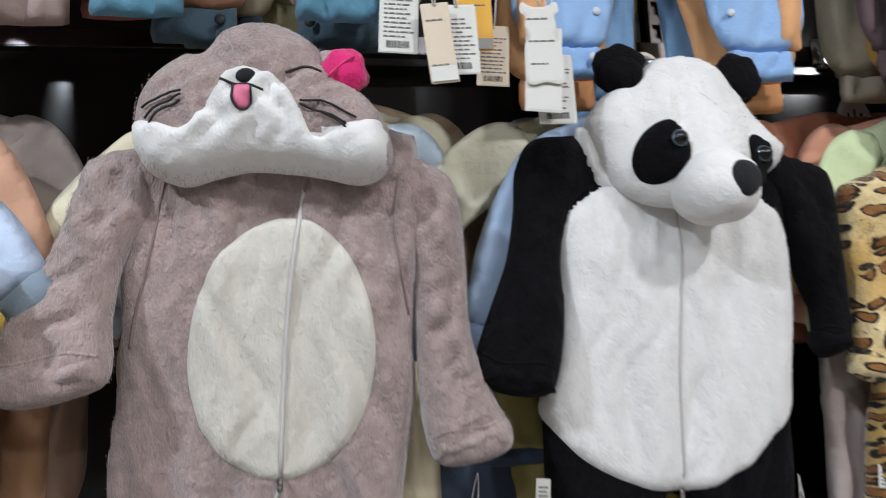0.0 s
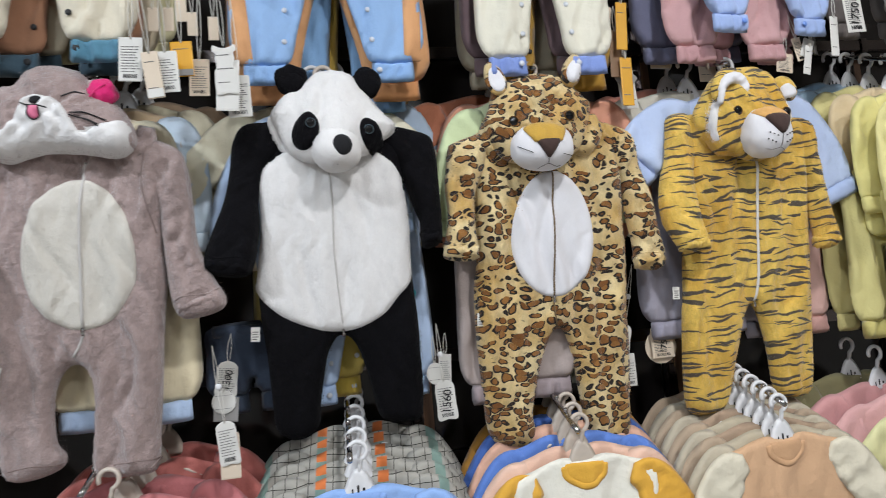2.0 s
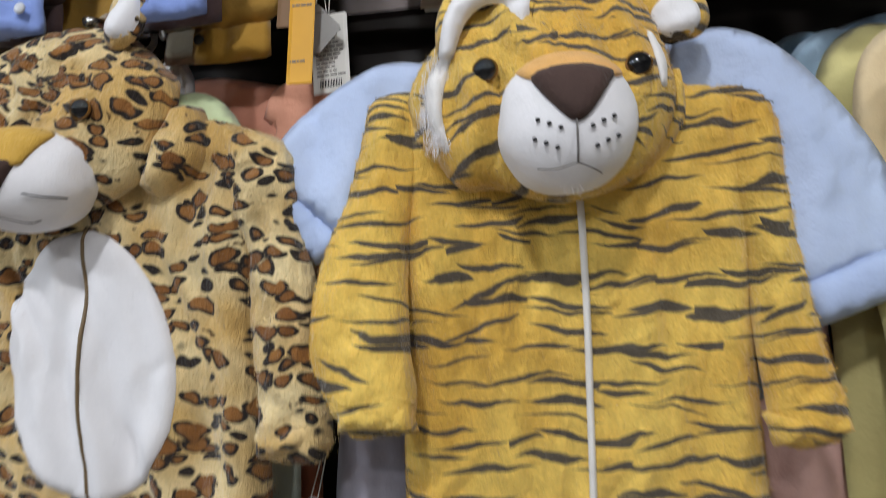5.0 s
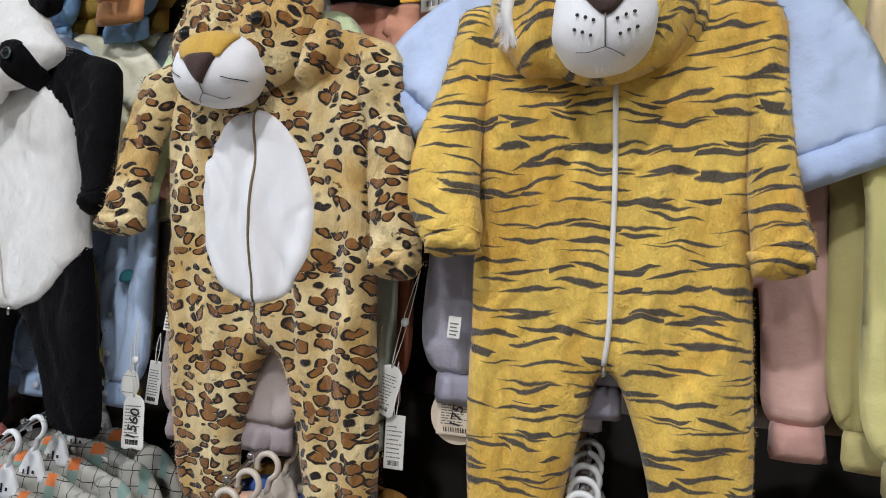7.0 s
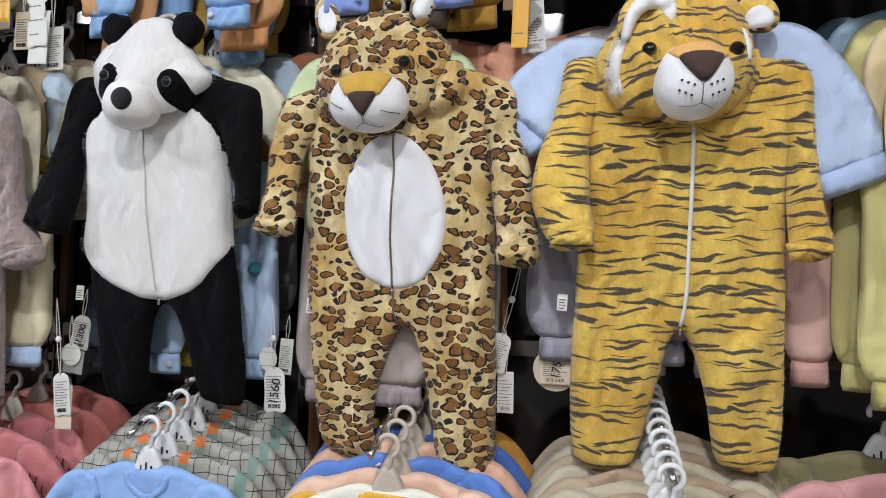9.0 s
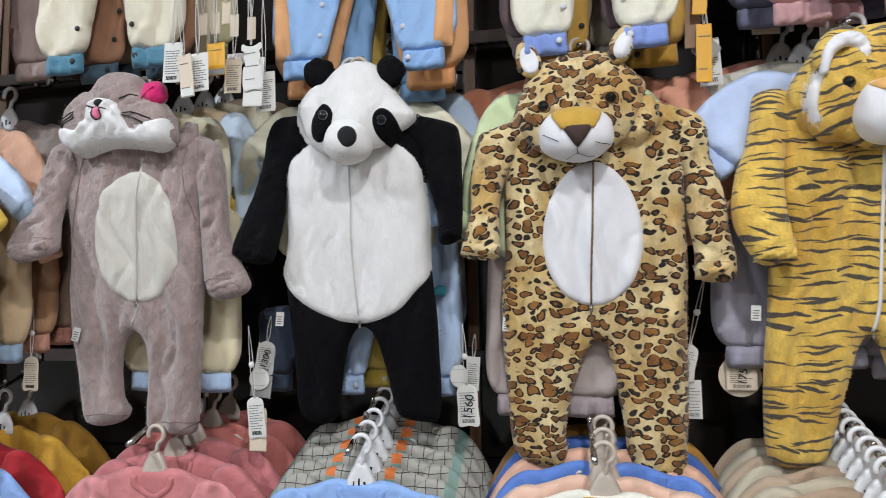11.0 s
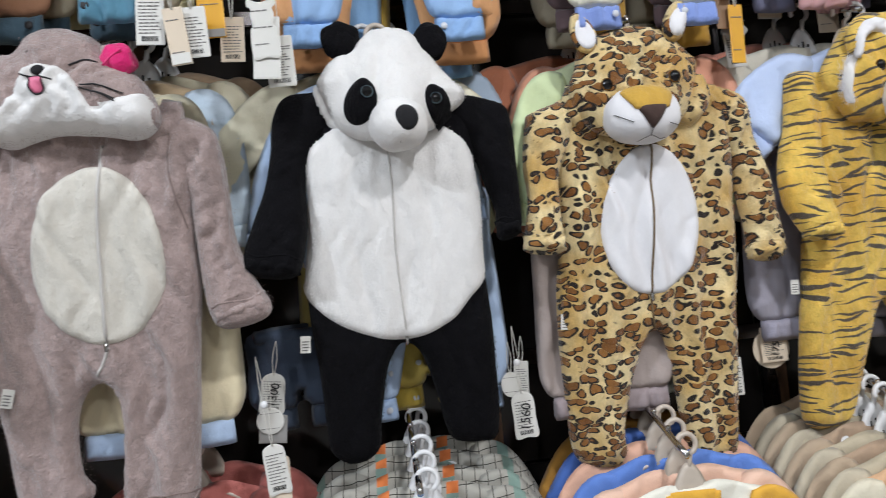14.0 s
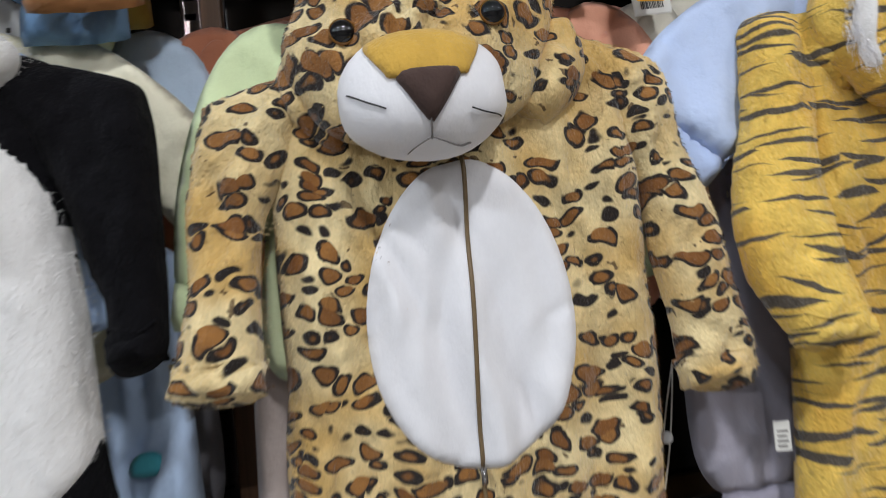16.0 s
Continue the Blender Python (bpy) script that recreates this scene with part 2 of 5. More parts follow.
# ---- mesh tools ----
def spline(pts, n=6, closed=True):
    """Smooth line through a few guide points."""
    p = np.array(pts, float)
    if closed:
        q = np.vstack([p[-1], p, p[0], p[1]])
    else:
        q = np.vstack([2 * p[0] - p[1], p, 2 * p[-1] - p[-2]])
    out = []
    for i in range(1, len(q) - 2):
        a, b, c, d = q[i - 1], q[i], q[i + 1], q[i + 2]
        for t in np.arange(n) / n:
            out.append(0.5 * (2 * b + (c - a) * t + (2 * a - 5 * b + 4 * c - d) * t * t + (3 * b - a - 3 * c + d) * t ** 3))
    if not closed:
        out.append(p[-1])
    return np.array(out)


def ribbon(mid, widths, n=7):
    """Outline of a band along a bent middle line."""
    c = spline(mid, n, False)
    w = spline([(v, 0) for v in widths], n, False)[:, 0]
    d = np.gradient(c, axis=0)
    d /= np.linalg.norm(d, axis=1)[:, None] + 1e-9
    off = np.stack([-d[:, 1], d[:, 0]], 1) * (w / 2)[:, None]
    return np.vstack([c + off, (c - off)[::-1]])


def oval(cx, cz, rx, rz, n=40, egg=0.0, turn=0.0):
    a = np.linspace(0, 2 * np.pi, n, endpoint=False)
    x, z = rx * np.cos(a) * (1 - egg * np.sin(a)), rz * np.sin(a)
    c, s = np.cos(turn), np.sin(turn)
    return np.stack([cx + c * x - s * z, cz + s * x + c * z], 1)


def outline_distance(px, pz, poly):
    """Distance to a closed outline, nearest point on it, and whether inside."""
    a, b = poly, np.roll(poly, -1, 0)
    ab = b - a
    best = np.full(px.shape, 1e9)
    nx, nz = np.zeros(px.shape), np.zeros(px.shape)
    ins = np.zeros(px.shape, bool)
    for (ax, az), (dx, dz) in zip(a, ab):
        t = np.clip(((px - ax) * dx + (pz - az) * dz) / (dx * dx + dz * dz + 1e-12), 0, 1)
        qx, qz = ax + t * dx, az + t * dz
        d = (px - qx) ** 2 + (pz - qz) ** 2
        m = d < best
        best[m], nx[m], nz[m] = d[m], qx[m], qz[m]
        if abs(dz) > 1e-12:
            cross = ((az > pz) != (az + dz > pz)) & (px < ax + (pz - az) * dx / dz)
            ins ^= cross
    return np.sqrt(best), nx, nz, ins


def waves(x, z, seed, kx, kz, n=7):
    """Soft irregular folds from a handful of warped waves."""
    r = np.random.RandomState(seed)
    out = np.zeros_like(x)
    wx = 0.012 * np.sin(z * kz * 1.7 + r.rand() * 6) + 0.008 * np.sin(x * 31 + z * 17 + r.rand() * 6)
    for i in range(n):
        f = 0.6 + 1.5 * r.rand()
        out += np.sin((x + wx) * kx * f + z * kz * (r.rand() * 2 - 1) * f + r.rand() * 6.3) / (0.6 + f)
    # a few sharp creases on top of the soft folds
    for i in range(4):
        f = 0.35 + 0.5 * r.rand()
        s1 = np.sin((x + 1.6 * wx) * kx * f + z * kz * (r.rand() * 3 - 1.5) + r.rand() * 6.3)
        s2 = np.sin(z * (9 + 14 * r.rand()) + x * 7 + r.rand() * 6.3)
        out += 1.5 * np.exp(-(s1 / 0.22) ** 2) * np.clip(s2, 0, 1)
    return out / 2.2


class Shape:
    """A sewn shape: an outline filled out like stuffed or hanging cloth."""

    def __init__(self, poly, thick, soft, res=0.009, fold=(0, 30, 8, 1), lean=None, back=0.7, on=None, lift=0.0):
        poly = np.array(poly, float)
        lo, hi = poly.min(0) - res * 0.5, poly.max(0) + res * 0.5
        nx, nz = int((hi[0] - lo[0]) / res) + 2, int((hi[1] - lo[1]) / res) + 2
        X, Z = np.meshgrid(lo[0] + res * np.arange(nx), lo[1] + res * np.arange(nz), indexing="ij")
        cx, cz = X[:-1, :-1] + res / 2, Z[:-1, :-1] + res / 2
        keep = outline_distance(cx, cz, poly)[3]
        count = np.zeros((nx, nz), int)
        for i in (0, 1):
            for j in (0, 1):
                count[i:nx - 1 + i, j:nz - 1 + j] += keep
        used, rim = count > 0, (count > 0) & (count < 4)
        d, qx, qz, ins = outline_distance(X, Z, poly)
        X2, Z2 = np.where(rim, qx, X), np.where(rim, qz, Z)
        d = np.where(ins, d, 0)
        d[rim] = 0
        u = np.clip(d / soft, 0, 1)
        prof = np.sqrt(1 - (1 - u) ** 2)
        amp, kx, kz, seed = fold
        f = amp * (waves(X2, Z2, seed, kx, kz) + 0.38 * waves(X2, Z2, seed + 51, kx * 2.4, kz * 2.1 + 9)) * np.clip(d / soft * 1.1, 0.15, 1) if amp else 0 * X2
        if on is not None:
            base = on(X2, Z2)
            yf, yb = base - 0.0012 - lift * prof, base + 0.003 + 0 * prof
        else:
            base = lean(X2, Z2) if lean else 0 * X2
            yf, yb = base - thick * prof + f, base + back * thick * prof + f
            yb = np.maximum(yb, yf + 0.0015 * (u > 0))
        self.grid = (lo, res, nx, nz, np.where(used, yf, np.nan))
        fi = np.full((nx, nz), -1)
        fi[used] = np.arange(used.sum())
        verts = np.stack([X2[used], yf[used], Z2[used]], 1)
        inner = used & ~rim if on is None else used
        bi = fi.copy()
        bi[inner] = len(verts) + np.arange(inner.sum())
        verts = np.vstack([verts, np.stack([X2[inner], yb[inner], Z2[inner]], 1)])
        I, J = np.nonzero(keep)
        front = np.stack([fi[I, J], fi[I + 1, J], fi[I + 1, J + 1], fi[I, J + 1]], 1)
        rear = np.stack([bi[I, J + 1], bi[I + 1, J + 1], bi[I + 1, J], bi[I, J]], 1)
        self.v, self.f = verts.tolist(), np.vstack([front, rear]).tolist()
        if on is not None:
            # close the edge of a patch
            kp = np.zeros((nx + 1, nz + 1), bool)
            kp[1:nx, 1:nz] = keep
            side = []
            for i, j in zip(I, J):
                if not kp[i + 1, j]:
                    side.append((i, j, i + 1, j))
                if not kp[i + 1, j + 2]:
                    side.append((i + 1, j + 1, i, j + 1))
                if not kp[i, j + 1]:
                    side.append((i, j + 1, i, j))
                if not kp[i + 2, j + 1]:
                    side.append((i + 1, j, i + 1, j + 1))
            self.f += [[int(bi[a, b]), int(bi[c, e]), int(fi[c, e]), int(fi[a, b])] for a, b, c, e in side]

    def at(self, x, z):
        """Depth of the front at places (x, z)."""
        lo, res, nx, nz, y = self.grid
        x, z = np.asarray(x, float), np.asarray(z, float)
        gx, gz = np.clip((x - lo[0]) / res, 0, nx - 1.001), np.clip((z - lo[1]) / res, 0, nz - 1.001)
        i, j = gx.astype(int), gz.astype(int)
        a, b = gx - i, gz - j
        parts = [(y[i, j], (1 - a) * (1 - b)), (y[i + 1, j], a * (1 - b)), (y[i, j + 1], (1 - a) * b), (y[i + 1, j + 1], a * b)]
        num = sum(np.where(np.isnan(v), 0, v) * w for v, w in parts)
        den = sum(np.where(np.isnan(v), 0, 1) * w for v, w in parts)
        return np.where(den > 1e-6, num / np.maximum(den, 1e-6), 0.0)


def tube(points, r, n=6, closed=False):
    p = np.array(points, float)
    r = np.full(len(p), r) if np.isscalar(r) else np.array(r)
    d = np.gradient(p, axis=0)
    if closed:
        d = np.roll(p, -1, 0) - np.roll(p, 1, 0)
    d /= np.linalg.norm(d, axis=1)[:, None] + 1e-12
    ref = np.array([0.31, 0.83, 0.46])
    a = np.cross(d, ref)
    a /= np.linalg.norm(a, axis=1)[:, None] + 1e-12
    b = np.cross(d, a)
    v, f = [], []
    for k in range(len(p)):
        for m in range(n):
            t = 2 * math.pi * m / n
            v.append((p[k] + r[k] * (math.cos(t) * a[k] + math.sin(t) * b[k])).tolist())
    rings = len(p) if closed else len(p) - 1
    for k in range(rings):
        k2 = (k + 1) % len(p)
        for m in range(n):
            f.append([k * n + m, k * n + (m + 1) % n, k2 * n + (m + 1) % n, k2 * n + m])
    if not closed:
        f.append(list(range(n))[::-1])
        f.append([(len(p) - 1) * n + m for m in range(n)])
    return v, f


def ball(c, r, nu=28, nv=18, power=1.0, lump=0.0, seed=0):
    """Rounded lump; power under 1 makes it boxier."""
    v, f = [], []
    for j in range(nv + 1):
        t = math.pi * j / nv
        for i in range(nu):
            a = 2 * math.pi * i / nu
            w = [math.sin(t) * math.cos(a), math.sin(t) * math.sin(a), math.cos(t)]
            w = [math.copysign(abs(q) ** power, q) for q in w]
            s = 1 + lump * noise.noise(Vector(w) * 1.7 + Vector((seed, 0, 0)))
            v.append([c[m] + r[m] * w[m] * s for m in range(3)])
    for j in range(nv):
        for i in range(nu):
            f.append([j * nu + i, (j + 1) * nu + i, (j + 1) * nu + (i + 1) % nu, j * nu + (i + 1) % nu])
    return v, f


def ball_front(c, r):
    def on(x, z):
        q = np.clip(1 - ((x - c[0]) / r[0]) ** 2 - ((z - c[2]) / r[2]) ** 2, 0.0, 1)
        return c[1] - r[1] * np.sqrt(q)
    return on


def slab(lo, hi, bevel=0.002):
    """Box with bevelled edges."""
    bm = bmesh.new()
    bmesh.ops.create_cube(bm, size=1)
    for v in bm.verts:
        v.co = Vector([(lo[k] + hi[k]) / 2 + v.co[k] * (hi[k] - lo[k]) for k in range(3)])
    if bevel:
        bmesh.ops.bevel(bm, geom=bm.edges[:], offset=bevel, segments=2, affect="EDGES")
    bm.verts.index_update()
    out = [list(v.co) for v in bm.verts], [[v.index for v in f.verts] for f in bm.faces]
    bm.free()
    return out


def join(*bits):
    v, f = [], []
    for bv, bf in bits:
        f += [[i + len(v) for i in q] for q in bf]
        v += list(bv)
    return v, f


def geo(s):
    return (s.v, s.f) if isinstance(s, Shape) else s


def part(name, shape, material, parent=None, label="", smooth=True):
    """One mesh object under a thing or a part."""
    v, f = geo(shape)
    me = bpy.data.meshes.new(name)
    me.from_pydata(v, [], f)
    me.materials.append(material)
    me.polygons.foreach_set("use_smooth", [smooth] * len(me.polygons))
    me.update()
    ob = new(name, me)
    if parent:
        ob.parent = parent
    return tagged(ob, label) if label else ob


def thing(name, at, label, category, group="", turn=0.0):
    if len(label.split()) < 4:
        label += " hanging in the display"
    ob = new(name)
    ob.empty_display_size = 0.05
    ob.matrix_basis = pose(*at, 0, 0, turn)
    return tagged(ob, label, category, group)


def stitch(pts, on, r, n=6, out=0.0):
    """A thread or cord that follows a surface."""
    c = spline(pts, n, False)
    return tube(np.stack([c[:, 0], on(c[:, 0], c[:, 1]) - out, c[:, 1]], 1), r, 5)


def letters(text, size, parent, material, m, name="price"):
    cu = bpy.data.curves.new("text", "FONT")
    cu.body, cu.size, cu.align_x, cu.align_y = text, size, "CENTER", "CENTER"
    cu.extrude = 0.0003
    tmp = bpy.data.objects.new("text", cu)
    scene.collection.objects.link(tmp)
    bpy.context.view_layer.update()
    me = bpy.data.meshes.new_from_object(tmp.evaluated_get(bpy.context.evaluated_depsgraph_get()))
    bpy.data.objects.remove(tmp)
    me.materials.append(material)
    ob = new(name, me)
    ob.parent = parent
    ob.matrix_basis = m
    return ob


# ---- structure ----
def structure(name, shape, material, label, smooth=False):
    return tagged(part(name, shape, material, None, "", smooth), label, "", "", "structure")


WALL_Y = 0.36
structure("floor", slab((-4, -5, -0.1), (4, 0.6, 0), 0), M_FLOOR, "grey polished tile floor of the shop")
structure("ceiling", slab((-4, -5, CEIL), (4, 0.6, CEIL + 0.1), 0), M_CEIL, "painted shop ceiling with downlights")
structure("wall_north", slab((-4, 0.42, 0), (4, 0.6, CEIL), 0), M_WALL, "dark wall behind the clothes display")
# unseen walls added to close the room and reflect light back
structure("wall_south", slab((-4, -5.1, 0), (4, -5, CEIL), 0), M_WALL, "plain painted shop wall")
structure("wall_east", slab((4, -5, 0), (4.1, 0.6, CEIL), 0), M_WALL, "plain painted shop wall")
structure("wall_west", slab((-4.1, -5, 0), (-4, 0.6, CEIL), 0), M_WALL, "plain painted shop wall")

UPRIGHTS = [-1.275, -0.535, 0.205, 0.945, 1.685, 2.425]


def build_panels():
    """Glossy black boards between the uprights, with shadow gaps."""
    xs = [-2.7] + UPRIGHTS + [3.0]
    for a, b in zip(xs[:-1], xs[1:]):
        for z0, z1 in ((0.1, 0.955), (0.962, 1.795), (1.802, 2.6)):
            ob = part("back_panel", slab((a + 0.03, WALL_Y, z0), (b - 0.03, WALL_Y + 0.02, z1), 0.002), M_PANEL, None, "", False)
            tagged(ob, "glossy black laminate back board of the display", "panel", "back boards", "structure")


def build_upright(x):
    u = thing("upright", (x, WALL_Y - 0.012, 0), "slotted metal upright in a brown wooden strip", "upright", "uprights")
    part("wood_strip", slab((0.0, -0.012, 0), (0.028, 0.012, 2.6), 0.002), M_WOOD, u, "", False)
    rail = [slab((-0.028, -0.016, 0), (-0.022, 0.012, 2.6), 0.001), slab((-0.006, -0.016, 0), (0.0, 0.012, 2.6), 0.001),
            slab((-0.022, -0.004, 0), (-0.006, 0.012, 2.6), 0)]
    for k in range(52):
        z = 0.03 + k * 0.05
        rail.append(slab((-0.022, -0.014, z), (-0.006, -0.010, z + 0.02), 0))
    part("slotted_channel", join(*rail), M_DARKSTEEL, u, "smoked metal channel with slots", False)
    return u


RAIL_Y = 0.30


def build_rail(z):
    r = thing("cross_rail", (0, RAIL_Y, z), "flat chromed cross rail bolted along the display wall", "rail", "cross rails")
    xs = [-2.6] + UPRIGHTS + [2.95]
    for a, b in zip(xs[:-1], xs[1:]):
        part("bar", slab((a + 0.012, -0.012, -0.017), (b - 0.012, 0.012, 0.017), 0.002), M_DARKSTEEL, r, "", False)
    for x in UPRIGHTS:
        part("bracket", slab((x - 0.012, -0.016, -0.022), (x + 0.012, 0.045, 0.022), 0.002), M_DARKSTEEL, r, "", False)
    return r


build_panels()
for ux in UPRIGHTS:
    build_upright(ux)
RAIL_Z = {"top": 2.52, "mid": 2.05, "low": 1.222}
for rz in RAIL_Z.values():
    build_rail(rz)


def build_ceiling_lamp(x, y):
    c = thing("ceiling_downlight", (x, y, CEIL), "round recessed ceiling downlight, switched on", "downlight", "ceiling downlights")
    a = np.linspace(0, 2 * np.pi, 40, endpoint=False)
    part("trim_ring", tube(np.stack([0.1 * np.cos(a), 0.1 * np.sin(a), 0 * a - 0.008], 1), 0.012, 8, True), M_WHITEPLASTIC, c)
    part("diffuser", ball((0, 0, -0.002), (0.09, 0.09, 0.012), 32, 8), M_GLOW, c, "glowing white diffuser")
    return c


# the fittings of the two added fill lamps are made up too
for lx, ly, lp in LAMPS:
    build_ceiling_lamp(lx, ly)

# the arms: (column, tier) -> x; each slopes down towards the shopper
COL = {"left": -1.04, "cat": -0.485, "panda": 0.01, "leopard": 0.49, "tiger": 0.985, "right": 1.5}
ARM_TOP = {"top": (2.50, 2.38), "mid": (2.03, 1.79), "low": (1.20, 1.01)}


def arm_z(tier, y):
    """Height of an arm's upper side at depth y."""
    a, b = ARM_TOP[tier]
    return a + (b - a) * (RAIL_Y - y) / 0.5


def build_arm(x, tier, end):
    arm = thing("display_arm", (x, RAIL_Y, RAIL_Z[tier]), "chromed sloping arm hooked on the cross rail", "display arm", "display arms")
    z0 = RAIL_Z[tier]
    pts = [(0, y - RAIL_Y, arm_z(tier, y) - 0.006 - z0) for y in np.linspace(RAIL_Y - 0.014, end, 12)]
    part("rod", tube(pts, 0.006, 10), M_STEEL, arm)
    part("hook_plate", slab((-0.012, -0.019, -0.03), (0.012, -0.012, 0.03), 0.002), M_STEEL, arm)
    for k in range(5):
        y = 0.24 - k * (0.23 - end) / 5
        part("stop_ball", ball((0, y - RAIL_Y, arm_z(tier, y) + 0.004 - z0), (0.006, 0.006, 0.006), 12, 8), M_STEEL, arm)
    return arm


for cname in COL:
    for tier in ARM_TOP:
        build_arm(COL[cname], tier, {"top": -0.13, "mid": 0.0, "low": -0.04}[tier] - (0.2 if cname in ("left", "right") and tier == "mid" else 0.0))


# ---- hangers and garments ----
def build_hanger(x, y, z, material, span=0.13, turn=0.0):
    """A moulded child's hanger whose hook rides on an arm at height z."""
    h = thing("clothes_hanger", (x, y, z), "small moulded plastic hanger hooked on a display arm", "hanger", "clothes hangers", turn)
    a = np.linspace(math.radians(205), math.radians(-70), 22)
    hook = [(0.019 * math.cos(t), 0, -0.013 + 0.019 * math.sin(t)) for t in a]
    hook += [(0.004, 0, -0.042), (0.0, 0, -0.06)]
    part("hook", tube(hook, [0.0035] + [0.0048] * (len(hook) - 1), 8), material, h)
    neck = spline([(-0.01, -0.05), (0.01, -0.05), (0.028, -0.078), (0.034, -0.108), (0, -0.112), (-0.034, -0.108), (-0.028, -0.078)])
    part("neck_plate", Shape(neck, 0.005, 0.006, 0.006, back=1.0), material, h)
    if material is M_WHITEPLASTIC:
        for k in range(3):
            part("ink_mark", slab((-0.016 + 0.011 * k, -0.0062, -0.098 + 0.003 * k), (-0.013 + 0.012 * k, -0.0052, -0.086 + 0.006 * (k % 2)), 0.0004), M_INK, h, "", False)
    for sgn in (-1, 1):
        bar = spline([(sgn * 0.02, -0.1), (sgn * 0.06, -0.112), (sgn * span * 0.85, -0.138)], 5, False)
        part("bar", tube([(p, 0.004, q) for p, q in bar], 0.0038, 8), material, h)
    return h


def lean_back(k=0.16, start=-0.12, x=0.0):
    return lambda px, pz: k * np.maximum(0, start - pz) + x * px


def build_onesie(name, at, label, body, sleeves, hood, fur, hood_fur, seed, hood_y=-0.03, hood_thick=0.065, thick=0.03, fold=0.0125, push=None, hood_soft=0.085, crease=(0.009, 105, 60)):
    """Shared base of a hanging hooded onesie. Returns the thing and its surfaces."""
    root = thing(name, at, label, "costume", "hooded animal onesies")
    res = 0.0055
    b = Shape(spline(body), thick, 0.036, res, (fold * 0.85, 46, 7, seed), lean_back())
    part("suit_body", b, fur, root)
    arms = []
    for k, (edge, wrist_a, wrist_b, dy) in enumerate(sleeves):
        def lie(px, pz, q=dy):
            return q * np.clip(-pz / 0.28, 0, 1) - 0.006
        s = Shape(spline(edge), 0.03, 0.036, res, (fold * 0.85, 56, 30, seed + 5 + k), lie)
        ob = part("sleeve", s, fur, root)
        # the gathered end: pinched by elastic, then flaring out
        a, c = np.array(wrist_a), np.array(wrist_b)
        e, w = (a + c) / 2, np.linalg.norm(a - c)
        d = np.array([(a - c)[1], -(a - c)[0]]) / w
        if d[1] > 0:
            d = -d
        cuff = ribbon([e - d * 0.034, e - d * 0.019, e - d * 0.004], [w * 1.0, w * 0.92, w * 1.02])
        g = Shape(cuff, 0.031, 0.02, 0.005, (0.008, 110, 40, seed + 9 + k), lie)
        part("cuff", g, fur, ob)
        line = [tuple(e - d * 0.034 + (a - c) * q + d * 0.004 * math.sin(9 * q)) for q in (-0.47, -0.25, 0.0, 0.25, 0.47)]
        part("elastic_seam", stitch(line, lambda x, z, p=s: p.at(x, z) + 0.001, 0.0022, 6), fur, ob)
        arms.append(s)

    def set_out(px, pz):
        y = hood_y + 0 * px
        if push:
            y = y - push[2] * np.exp(-((px - push[0]) ** 2 + (pz - push[1]) ** 2) / push[3] ** 2)
        return y
    h = Shape(spline(hood), hood_thick, hood_soft, res, (*crease, seed + 20), set_out, back=0.45)
    ho = part("hood", h, hood_fur, root)
    return root, b, arms, ho, h


def add_zip(root, on, pts, material, name="zip", r=0.0028):
    part(name, stitch(pts, on, r, 8, 0.001), material, root)
    x, z = pts[-1]
    y = float(on(np.array([x]), np.array([z]))[0])
    part("zip_pull", slab((x - 0.003, y - 0.006, z - 0.016), (x + 0.003, y - 0.003, z), 0.001), M_STEEL, root)


def add_label(root, x, z, y, turn=8):
    ob = part("care_label", slab((-0.009, -0.0006, -0.03), (0.009, 0.0006, 0.0), 0.0004), M_PAPER, root, "small white sewn-in care label", False)
    ob.matrix_basis = pose(x, y, z, 0, turn, 0)
    bars = join(*[slab((-0.006, -0.0012, -0.026 + 0.005 * k), (0.004 + 0.002 * (k % 2), -0.0007, -0.024 + 0.005 * k), 0) for k in range(4)])
    part("print", bars, M_INKGREY, ob, "", False)["kind"] = "stuff"


def eye_button(root, x, y, z, r, ring):
    e = part("eye", ball((x, y, z), (r, r * 0.7, r), 20, 12), M_EYE, root, "glossy black plastic eye")
    a = np.linspace(0, 2 * np.pi, 24, endpoint=False)
    part("iris_ring", tube(np.stack([x + r * 0.9 * np.cos(a), 0 * a + y - r * 0.1, z + r * 0.9 * np.sin(a)], 1), r * 0.17, 6, True), ring, e)


def tuft(name, root, material, spots, seed, length, spread, down=1.0):
    """A tuft of long fine hair made of thin blades."""
    r = random.Random(seed)
    v, f = [], []
    for (x, y, z), n in spots:
        for _ in range(n):
            p = Vector((x + r.gauss(0, spread), y + r.gauss(0, spread * 0.4), z + r.gauss(0, spread)))
            d = Vector((r.gauss(0, 0.22), -0.2 + r.gauss(0, 0.2), -down + r.gauss(0, 0.2))).normalized() * length * r.uniform(0.5, 1.1)
            side = d.cross(Vector((r.gauss(0, 1), r.gauss(0, 1), r.gauss(0, 1)))).normalized() * 0.0002
            k = len(v)
            bend = Vector((r.gauss(0, 0.15), 0, -0.2)) * length
            v += [list(p - side), list(p + side), list(p + d * 0.55 + side * 0.7), list(p + d * 0.55 - side * 0.7), list(p + d + bend)]
            f += [[k, k + 1, k + 2, k + 3], [k + 3, k + 2, k + 4]]
    return part(name, (v, f), material, root)


